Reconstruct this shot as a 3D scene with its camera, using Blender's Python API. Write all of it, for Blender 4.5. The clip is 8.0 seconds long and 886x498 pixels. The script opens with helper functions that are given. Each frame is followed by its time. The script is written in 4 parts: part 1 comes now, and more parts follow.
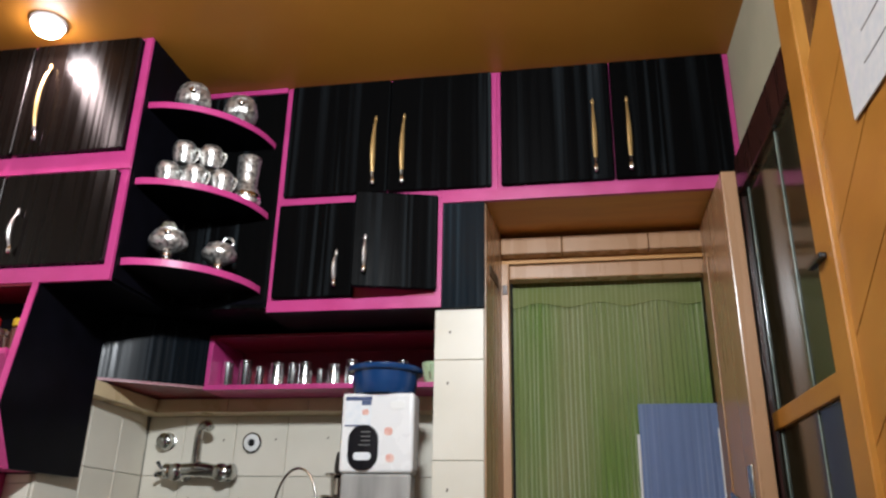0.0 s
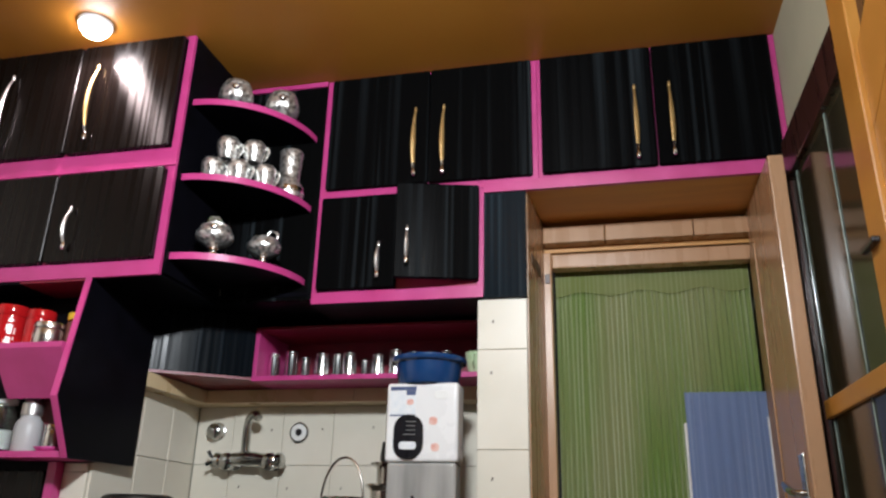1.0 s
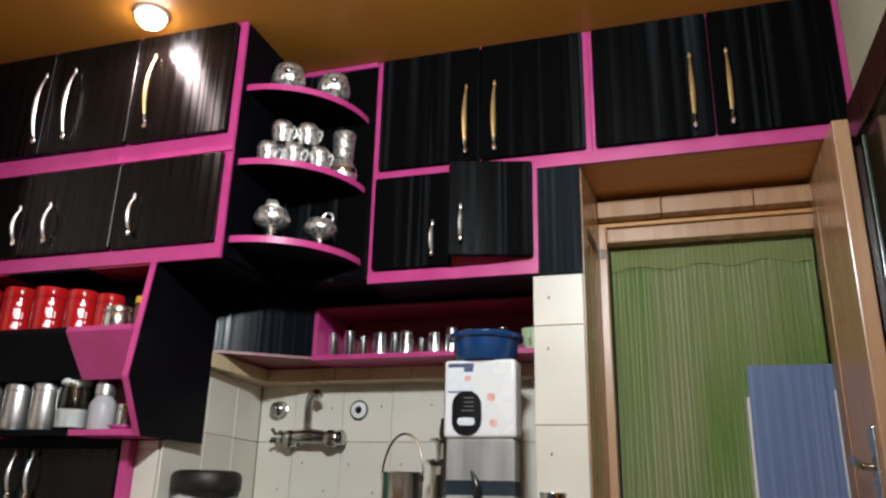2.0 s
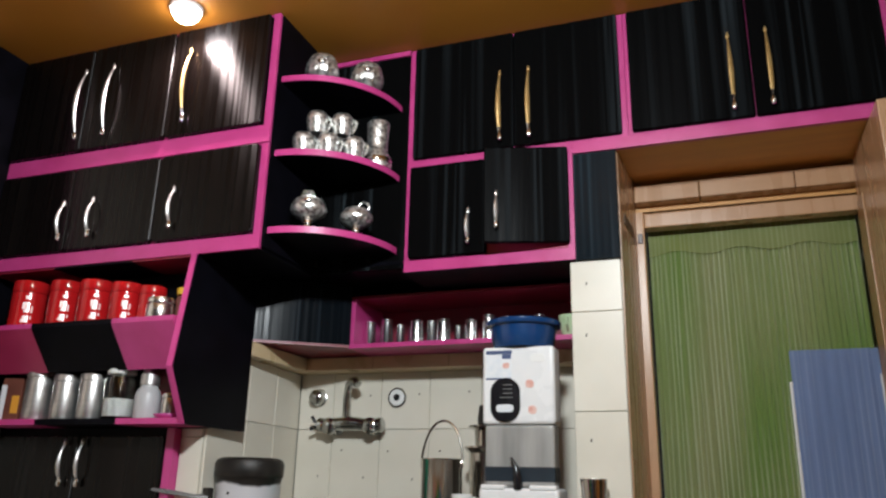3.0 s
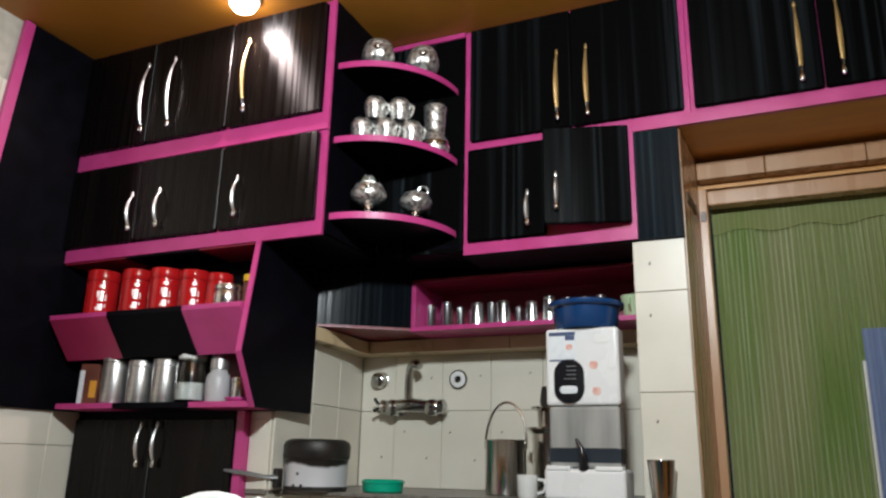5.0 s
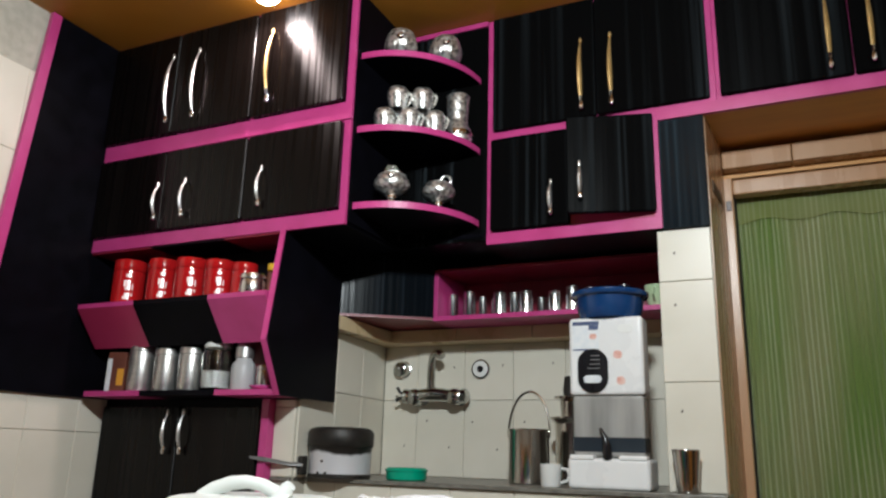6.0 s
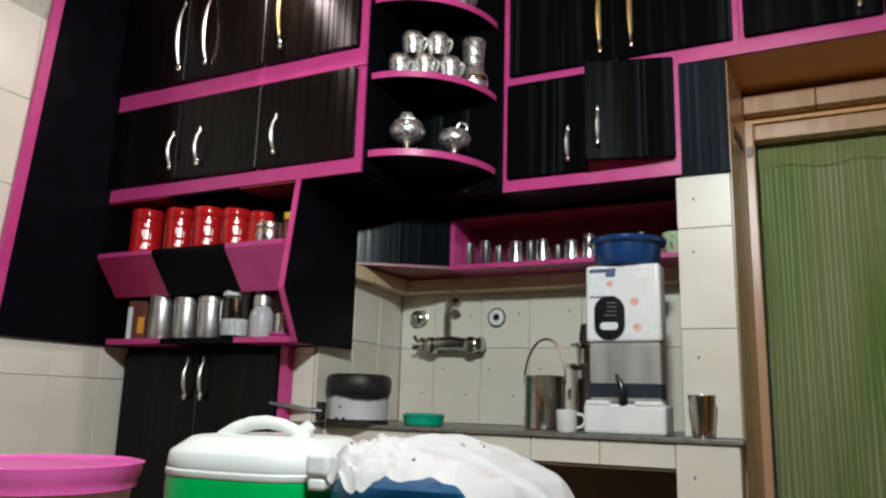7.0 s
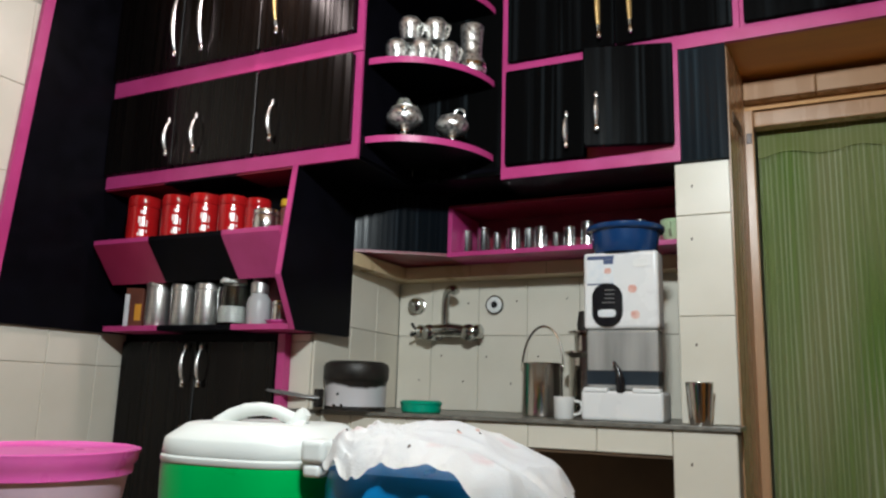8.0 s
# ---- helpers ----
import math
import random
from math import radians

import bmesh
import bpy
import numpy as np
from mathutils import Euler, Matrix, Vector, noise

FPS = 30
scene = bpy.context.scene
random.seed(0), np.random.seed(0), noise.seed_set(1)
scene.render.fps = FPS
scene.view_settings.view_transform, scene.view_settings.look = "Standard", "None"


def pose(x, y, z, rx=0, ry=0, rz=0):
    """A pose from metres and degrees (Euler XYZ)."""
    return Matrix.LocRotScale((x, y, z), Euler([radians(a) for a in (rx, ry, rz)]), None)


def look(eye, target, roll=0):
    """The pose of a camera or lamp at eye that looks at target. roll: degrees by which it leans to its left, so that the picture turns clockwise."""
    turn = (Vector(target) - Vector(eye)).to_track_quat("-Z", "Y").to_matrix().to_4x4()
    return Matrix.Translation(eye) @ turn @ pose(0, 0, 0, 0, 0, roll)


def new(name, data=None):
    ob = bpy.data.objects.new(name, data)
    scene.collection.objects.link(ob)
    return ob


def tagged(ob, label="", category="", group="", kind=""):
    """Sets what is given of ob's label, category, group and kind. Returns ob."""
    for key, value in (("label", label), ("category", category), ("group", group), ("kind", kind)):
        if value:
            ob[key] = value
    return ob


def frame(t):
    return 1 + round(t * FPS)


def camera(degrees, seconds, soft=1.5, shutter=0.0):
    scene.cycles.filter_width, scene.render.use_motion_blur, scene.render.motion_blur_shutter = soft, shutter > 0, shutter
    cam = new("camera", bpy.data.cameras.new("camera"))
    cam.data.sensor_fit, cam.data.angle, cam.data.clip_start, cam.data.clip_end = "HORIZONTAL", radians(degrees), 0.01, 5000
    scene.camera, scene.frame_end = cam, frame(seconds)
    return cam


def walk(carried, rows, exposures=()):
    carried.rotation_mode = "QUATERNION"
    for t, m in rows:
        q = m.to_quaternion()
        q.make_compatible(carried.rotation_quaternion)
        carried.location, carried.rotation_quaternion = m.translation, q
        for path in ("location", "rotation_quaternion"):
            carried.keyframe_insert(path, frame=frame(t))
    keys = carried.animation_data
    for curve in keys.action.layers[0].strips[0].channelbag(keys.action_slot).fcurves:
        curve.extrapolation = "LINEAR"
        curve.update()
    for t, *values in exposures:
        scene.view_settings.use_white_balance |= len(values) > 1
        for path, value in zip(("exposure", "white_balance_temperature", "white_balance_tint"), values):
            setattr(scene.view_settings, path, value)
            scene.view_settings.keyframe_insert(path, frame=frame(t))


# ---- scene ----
cam = camera(60.8, 8.0, soft=2.4)
# seconds, eye (x, y, z), turn about x, y, z in degrees
ROWS = [
    (0, 0.4180, -2.0859, 0.9839, 110.848, -1.006, 9.594),
    (0.5, 0.4160, -2.0875, 0.9830, 110.309, -1.180, 11.050),
    (1, 0.4155, -2.0890, 0.9820, 110.062, -1.254, 12.800),
    (1.5, 0.4130, -2.0910, 0.9785, 109.220, -1.387, 14.780),
    (2, 0.4095, -2.0930, 0.9762, 108.389, -1.263, 16.960),
    (3.5, 0.3870, -2.1035, 0.9775, 107.021, -1.107, 20.130),
    (4, 0.3780, -2.1085, 0.9800, 106.610, -0.980, 20.900),
    (4.5, 0.3725, -2.1125, 0.9805, 106.085, -1.059, 22.380),
    (6, 0.3558, -2.1220, 0.9720, 105.213, -1.535, 24.801),
    (6.5, 0.3500, -2.1190, 0.9590, 102.982, -1.622, 25.690),
    (7, 0.3490, -2.1130, 0.9575, 101.640, -1.614, 25.976),
    (7.5, 0.3500, -2.1060, 0.9565, 100.940, -1.645, 26.000),
    (8, 0.3486, -2.1030, 0.9563, 100.734, -1.628, 25.884),
]
walk(cam, [(t, pose(x, y, z, rx, ry, rz)) for t, x, y, z, rx, ry, rz in ROWS],
     exposures=[(0, 0.06, 5960, 9), (3.5, -0.05, 5960, 6), (8, -0.25, 5930, 3)])

# ---- light ----
world = bpy.data.worlds.new("world")
scene.world = world
world.use_nodes = True
world.node_tree.nodes["Background"].inputs["Color"].default_value = (0.30, 0.28, 0.26, 1)
world.node_tree.nodes["Background"].inputs["Strength"].default_value = 0.05


def lamp(name, kind, place, watts, colour, size, target=None):
    data = bpy.data.lights.new(name, kind)
    data.energy, data.color = watts, colour
    if kind == "AREA":
        data.shape, data.size, data.size_y = "RECTANGLE", size[0], size[1]
    else:
        data.shadow_soft_size = size
    ob = new(name, data)
    ob.matrix_world = look(place, target) if target else Matrix.Translation(place)
    return ob


# the bulb under the ceiling beside the wall cabinets, and the short fluorescent lamp hung over the table
lamp("bulb_light", "AREA", (-1.140, -0.378, 2.405), 7.6, (1.0, 0.75, 0.69), (0.075, 0.075), (-1.140, -0.377, 0.0))
lamp("table_light", "AREA", (0.26, -1.90, 2.12), 52.0, (0.99, 0.99, 0.965), (0.20, 0.10), (-1.55, 0.0, 1.45))


# ---- materials ----
def material(name):
    m = bpy.data.materials.new(name)
    m.use_nodes = True
    nodes, links = m.node_tree.nodes, m.node_tree.links
    return m, nodes, links, nodes["Principled BSDF"]


def mix_colour(nodes, links, fac, a, b):
    mix = nodes.new("ShaderNodeMix")
    mix.data_type = "RGBA"
    links.new(fac, mix.inputs[0])
    mix.inputs[6].default_value, mix.inputs[7].default_value = (*a, 1), (*b, 1)
    return mix.outputs[2]


def ramp(nodes, links, fac, low, high):
    r = nodes.new("ShaderNodeMapRange")
    r.inputs["From Min"].default_value, r.inputs["From Max"].default_value = low, high
    links.new(fac, r.inputs["Value"])
    return r.outputs["Result"]


def noise_node(nodes, links, scale, stretch=(1, 1, 1), detail=4.0, coord="Object"):
    tc, mp, nz = nodes.new("ShaderNodeTexCoord"), nodes.new("ShaderNodeMapping"), nodes.new("ShaderNodeTexNoise")
    mp.inputs["Scale"].default_value = stretch
    links.new(tc.outputs[coord], mp.inputs["Vector"])
    links.new(mp.outputs["Vector"], nz.inputs["Vector"])
    nz.inputs["Scale"].default_value, nz.inputs["Detail"].default_value = scale, detail
    return nz.outputs["Fac"]


def bump(nodes, links, bsdf, height, strength, distance=0.002):
    b = nodes.new("ShaderNodeBump")
    b.inputs["Strength"].default_value, b.inputs["Distance"].default_value = strength, distance
    links.new(height, b.inputs["Height"])
    links.new(b.outputs["Normal"], bsdf.inputs["Normal"])


def surface(name, a, b, rough=0.5, metal=0.0, scale=14, stretch=(1, 1, 1), relief=0.08, rough_var=0.12, low=0.3, high=0.7, fine=90):
    """A painted, tiled, wooden or metal surface: two colours mixed by a noise, uneven gloss and a fine relief."""
    m, nodes, links, bsdf = material(name)
    n1 = noise_node(nodes, links, scale, stretch)
    n2 = noise_node(nodes, links, fine, stretch, 2.0)
    links.new(mix_colour(nodes, links, ramp(nodes, links, n1, low, high), a, b), bsdf.inputs["Base Color"])
    r = nodes.new("ShaderNodeMapRange")
    r.inputs["To Min"].default_value, r.inputs["To Max"].default_value = max(0.02, rough - rough_var), min(1, rough + rough_var)
    links.new(n1, r.inputs["Value"])
    links.new(r.outputs["Result"], bsdf.inputs["Roughness"])
    bsdf.inputs["Metallic"].default_value = metal
    if relief:
        bump(nodes, links, bsdf, n2, relief)
    return m


def laminate(name, dark, light, rough, gloss=0.16, ridge=0.26):
    """Black laminate with upright streaks of uneven width."""
    m, nodes, links, bsdf = material(name)
    tc, sep, add = nodes.new("ShaderNodeTexCoord"), nodes.new("ShaderNodeSeparateXYZ"), nodes.new("ShaderNodeMath")
    links.new(tc.outputs["Object"], sep.inputs[0])
    add.operation = "ADD"
    links.new(sep.outputs["X"], add.inputs[0])
    links.new(sep.outputs["Y"], add.inputs[1])
    info, shift = nodes.new("ShaderNodeObjectInfo"), nodes.new("ShaderNodeMath")
    shift.operation = "MULTIPLY_ADD"
    links.new(info.outputs["Random"], shift.inputs[0])
    shift.inputs[1].default_value = 3.0
    links.new(add.outputs[0], shift.inputs[2])
    comb = nodes.new("ShaderNodeCombineXYZ")
    links.new(shift.outputs[0], comb.inputs["X"])
    z = nodes.new("ShaderNodeMath")
    z.operation = "MULTIPLY"
    links.new(sep.outputs["Z"], z.inputs[0])
    z.inputs[1].default_value = 0.012
    links.new(z.outputs[0], comb.inputs["Z"])
    wide, thin = nodes.new("ShaderNodeTexNoise"), nodes.new("ShaderNodeTexNoise")
    for nz, s, d in ((wide, 11, 1.5), (thin, 48, 1.0)):
        links.new(comb.outputs[0], nz.inputs["Vector"])
        nz.inputs["Scale"].default_value, nz.inputs["Detail"].default_value = s, d
    mul = nodes.new("ShaderNodeMath")
    mul.operation = "MULTIPLY"
    links.new(ramp(nodes, links, wide.outputs["Fac"], 0.47, 0.68), mul.inputs[0])
    links.new(ramp(nodes, links, thin.outputs["Fac"], 0.44, 0.62), mul.inputs[1])
    links.new(mix_colour(nodes, links, mul.outputs[0], dark, light), bsdf.inputs["Base Color"])
    r = nodes.new("ShaderNodeMapRange")
    r.inputs["To Min"].default_value, r.inputs["To Max"].default_value = rough, rough + 0.16
    links.new(ramp(nodes, links, thin.outputs["Fac"], 0.42, 0.58), r.inputs["Value"])
    links.new(r.outputs["Result"], bsdf.inputs["Roughness"])
    bsdf.inputs["Specular IOR Level"].default_value = gloss
    bsdf.inputs["Anisotropic"].default_value = 0.86
    grain = nodes.new("ShaderNodeCombineXYZ")          # brushed upright
    grain.inputs["Z"].default_value = 1.0
    links.new(grain.outputs[0], bsdf.inputs["Tangent"])
    bump(nodes, links, bsdf, thin.outputs["Fac"], ridge, 0.001)
    return m


def glassy(name, colour, rough, ior=1.45):
    m, nodes, links, bsdf = material(name)
    bsdf.inputs["Base Color"].default_value = (*colour, 1)
    bsdf.inputs["Transmission Weight"].default_value = 1.0
    bsdf.inputs["Roughness"].default_value = rough
    bsdf.inputs["IOR"].default_value = ior
    return m


def lit(name, colour, strength):
    m, nodes, links, bsdf = material(name)
    bsdf.inputs["Base Color"].default_value = (*colour, 1)
    bsdf.inputs["Emission Color"].default_value = (*colour, 1)
    bsdf.inputs["Emission Strength"].default_value = strength
    return m


LAMINATE = laminate("black_laminate", (0.0026, 0.0026, 0.0027), (0.019, 0.023, 0.026), 0.22, 0.007)
# black laminate with the bulb's warm reflection put into its colour
LAMINATE_WARM = laminate("warm_tinted_laminate", (0.0028, 0.0020, 0.0018), (0.0060, 0.0046, 0.0040), 0.21, 0.17, 0.46)
LAMINATE_GLOSS = laminate("glossy_blue_black_laminate", (0.0035, 0.005, 0.007), (0.008, 0.012, 0.017), 0.16, 0.045, 0.05)
LAMINATE_SIDE = laminate("blue_black_laminate", (0.008, 0.012, 0.016), (0.030, 0.050, 0.066), 0.12)
LAMINATE_SIDE.node_tree.nodes["Principled BSDF"].inputs["Specular IOR Level"].default_value = 0.08
BLACK = surface("black_board", (0.0022, 0.0021, 0.003), (0.0036, 0.0034, 0.0056), 0.34, relief=0.02, rough_var=0.05)
BLACK.node_tree.nodes["Principled BSDF"].inputs["Specular IOR Level"].default_value = 0.045
PINK = surface("pink_paint", (0.42, 0.036, 0.175), (0.50, 0.052, 0.225), 0.36, scale=9, relief=0.12)
RED = surface("red_board", (0.15, 0.005, 0.020), (0.21, 0.008, 0.028), 0.4, scale=9)
CEILING = surface("brown_ceiling_board", (0.30, 0.118, 0.010), (0.37, 0.155, 0.016), 0.50, scale=2.2, relief=0.1)
TILE = surface("cream_tile", (0.62, 0.585, 0.49), (0.70, 0.662, 0.57), 0.32, scale=3.5, relief=0.03)
TILE.node_tree.nodes["Principled BSDF"].inputs["Specular IOR Level"].default_value = 0.4
# tan tile for the ledge, deeper in tone than the wall tile
LEDGE_TILE = surface("tan_tile", (0.56, 0.42, 0.235), (0.68, 0.55, 0.35), 0.30, scale=4, relief=0.04)
GROUT = surface("grey_grout", (0.40, 0.375, 0.31), (0.50, 0.47, 0.40), 0.85, scale=30)
PLASTER = surface("green_cream_wall", (0.46, 0.45, 0.32), (0.54, 0.52, 0.38), 0.7, scale=5)
SLAB = surface("grey_stone_slab", (0.10, 0.095, 0.08), (0.20, 0.19, 0.165), 0.35, scale=45)
FLOOR = surface("floor_tile", (0.35, 0.31, 0.26), (0.42, 0.38, 0.32), 0.35, scale=4)
WOOD = surface("varnished_wood", (0.30, 0.155, 0.065), (0.42, 0.235, 0.105), 0.34, scale=7, stretch=(6, 6, 0.5), relief=0.1)
WOOD_PALE = surface("pale_wood", (0.40, 0.225, 0.118), (0.46, 0.268, 0.145), 0.28, scale=4, stretch=(4, 4, 0.4), relief=0.03)
WOOD_FLAT = surface("brown_board", (0.52, 0.235, 0.050), (0.62, 0.30, 0.070), 0.45, scale=5, stretch=(0.6, 5, 5), relief=0.08)
GLASS_EDGE = surface("ground_glass_edge", (0.16, 0.20, 0.17), (0.28, 0.33, 0.29), 0.2, scale=20)
WOOD_YELLOW = surface("orange_plank", (0.38, 0.16, 0.022), (0.50, 0.225, 0.038), 0.38, scale=6, stretch=(4, 0.8, 1.2), relief=0.1)
WOOD_DARK = surface("dark_red_wood", (0.030, 0.010, 0.008), (0.060, 0.020, 0.014), 0.3, scale=8, stretch=(5, 5, 0.6))
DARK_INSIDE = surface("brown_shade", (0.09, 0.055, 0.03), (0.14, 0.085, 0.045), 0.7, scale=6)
STEEL = surface("brushed_steel", (0.66, 0.65, 0.62), (0.78, 0.77, 0.74), 0.25, 1.0, scale=10, stretch=(1, 1, 6), relief=0.04, rough_var=0.08)
CHROME = surface("chrome", (0.72, 0.72, 0.72), (0.80, 0.80, 0.80), 0.10, 1.0, scale=8, relief=0.0, rough_var=0.05)
PAIL_STEEL = surface("dull_mirror_steel", (0.50, 0.47, 0.43), (0.62, 0.59, 0.55), 0.15, 1.0, scale=8, stretch=(1, 1, 0.3), relief=0.05, rough_var=0.06)
SILVER = surface("hammered_silver", (0.26, 0.26, 0.25), (0.95, 0.95, 0.93), 0.34, 0.90, scale=75, relief=1.0, fine=110, low=0.36, high=0.56)
HANDLE_STEEL = surface("bright_handle_metal", (0.80, 0.80, 0.79), (0.92, 0.92, 0.90), 0.33, 0.92, scale=40, relief=0.1)
GOLD = surface("gold_lacquer", (0.62, 0.40, 0.15), (0.74, 0.52, 0.22), 0.38, 0.7, scale=30, relief=0.1)
RED_PLASTIC = surface("red_plastic", (0.34, 0.007, 0.009), (0.42, 0.010, 0.012), 0.13, scale=8, relief=0.02)
TUMBLER_STEEL = surface("polished_steel", (0.88, 0.88, 0.88), (0.95, 0.95, 0.95), 0.23, 1.0, scale=10, relief=0.02, rough_var=0.04)
MATT_STEEL = surface("matt_steel", (0.56, 0.55, 0.53), (0.70, 0.69, 0.67), 0.38, 0.92, scale=9, stretch=(1, 1, 8), relief=0.05)
# print colour that also carries the highlight on the red plastic
PRINT_GLINT = surface("print_and_glint", (0.74, 0.52, 0.50), (0.86, 0.80, 0.78), 0.22, scale=60, relief=0.0, low=0.40, high=0.55)
BLUE_PLASTIC = surface("blue_plastic", (0.007, 0.034, 0.120), (0.010, 0.046, 0.150), 0.22, scale=8, relief=0.03)
BLUE_BODY = surface("bright_blue_plastic", (0.010, 0.16, 0.42), (0.014, 0.19, 0.47), 0.3, scale=8, relief=0.03)
GREEN_PLASTIC = surface("green_plastic", (0.008, 0.34, 0.065), (0.012, 0.40, 0.08), 0.28, scale=8, relief=0.03)
TEAL_PLASTIC = surface("teal_plastic", (0.008, 0.27, 0.16), (0.012, 0.33, 0.20), 0.3, scale=8)
PINK_PLASTIC = surface("pink_plastic", (0.72, 0.10, 0.42), (0.78, 0.15, 0.50), 0.3, scale=8, relief=0.03)
WHITE_PLASTIC = surface("white_plastic", (0.70, 0.70, 0.70), (0.76, 0.76, 0.75), 0.28, scale=6, relief=0.02)
IVORY_PLASTIC = surface("ivory_plastic", (0.66, 0.68, 0.655), (0.72, 0.74, 0.71), 0.32, scale=6, relief=0.03)
CLOUDY = surface("cloudy_plastic", (0.36, 0.36, 0.37), (0.46, 0.46, 0.46), 0.4, scale=5)
GREY_PLASTIC = surface("grey_plastic", (0.13, 0.13, 0.13), (0.17, 0.17, 0.165), 0.3, scale=6)
BLACK_PLASTIC = surface("black_plastic", (0.008, 0.008, 0.010), (0.014, 0.014, 0.016), 0.22, scale=10, relief=0.02)
PAPER = surface("printed_paper", (0.70, 0.71, 0.72), (0.60, 0.64, 0.68), 0.6, scale=50, relief=0.0)
INK_BLUE = surface("blue_ink", (0.035, 0.055, 0.13), (0.06, 0.085, 0.18), 0.5, relief=0.0)
STICKER = surface("orange_sticker", (0.58, 0.26, 0.20), (0.72, 0.52, 0.46), 0.5, scale=60, relief=0.0)
SOOT = surface("sooty_metal", (0.010, 0.009, 0.008), (0.03, 0.026, 0.022), 0.5, 0.3, scale=18)
CERAMIC = surface("white_ceramic", (0.72, 0.72, 0.70), (0.78, 0.78, 0.76), 0.15, scale=8, relief=0.0)
SALT = surface("white_powder", (0.78, 0.78, 0.80), (0.84, 0.84, 0.86), 0.8, scale=60)
CLOTH = surface("white_cotton", (0.90, 0.885, 0.87), (0.80, 0.60, 0.60), 0.9, scale=12, relief=0.35, fine=350, low=0.58, high=0.74)
TUB_PLASTIC = surface("milky_pink_plastic", (0.50, 0.36, 0.44), (0.58, 0.42, 0.50), 0.4, scale=5)
# dark base puts the tap's shaded reflections into the chrome colour
TAP_CHROME = surface("dark_mottled_chrome", (0.34, 0.34, 0.32), (0.62, 0.63, 0.61), 0.16, 1.0, scale=34, relief=0.06, rough_var=0.1)
CRIMSON = surface("deep_crimson", (0.30, 0.020, 0.075), (0.36, 0.028, 0.095), 0.36, scale=9, relief=0.12)
GLASS = glassy("clear_glass", (0.92, 0.95, 0.92), 0.04)
TANK = surface("smoky_tank", (0.20, 0.20, 0.19), (0.40, 0.39, 0.37), 0.18, scale=14, stretch=(1, 1, 0.15), relief=0.02)
TANK_DARK = surface("dark_tank_water", (0.018, 0.024, 0.032), (0.035, 0.045, 0.055), 0.2, scale=6)
PANE = surface("dark_pane", (0.016, 0.013, 0.007), (0.045, 0.038, 0.020), 0.13, scale=2.0, stretch=(1, 3, 0.5), relief=0.0, rough_var=0.03)
YELLOW = surface("yellow_cap", (0.60, 0.38, 0.02), (0.68, 0.44, 0.03), 0.35)
ORANGE = surface("orange_label", (0.60, 0.27, 0.02), (0.68, 0.33, 0.04), 0.5)
BROWN = surface("brown_label", (0.10, 0.03, 0.02), (0.16, 0.05, 0.03), 0.5)
GREEN_CUP = surface("pale_green_ceramic", (0.40, 0.52, 0.30), (0.50, 0.60, 0.38), 0.3)
SPECK = surface("dark_speck", (0.05, 0.035, 0.02), (0.10, 0.07, 0.04), 0.6)
BULB = lit("glowing_bulb", (1.0, 0.84, 0.80), 40.0)
TUBE = lit("glowing_tube", (0.98, 1.0, 0.95), 60.0)


def sooted(name):
    """Bright worn aluminium, burnt black above an uneven line."""
    m, nodes, links, bsdf = material(name)
    tc, sep, add = nodes.new("ShaderNodeTexCoord"), nodes.new("ShaderNodeSeparateXYZ"), nodes.new("ShaderNodeMath")
    links.new(tc.outputs["Object"], sep.inputs[0])
    add.operation = "MULTIPLY_ADD"
    links.new(noise_node(nodes, links, 9, (1, 1, 0.6), 4.0), add.inputs[0])
    add.inputs[1].default_value = 0.060
    links.new(sep.outputs["Z"], add.inputs[2])
    soot = ramp(nodes, links, add.outputs[0], 0.106, 0.114)
    links.new(mix_colour(nodes, links, soot, (0.66, 0.66, 0.69), (0.014, 0.012, 0.010)), bsdf.inputs["Base Color"])
    bsdf.inputs["Roughness"].default_value = 0.42
    bsdf.inputs["Metallic"].default_value = 0.25
    bump(nodes, links, bsdf, noise_node(nodes, links, 60), 0.15)
    return m


SOOTED = sooted("sooted_aluminium")


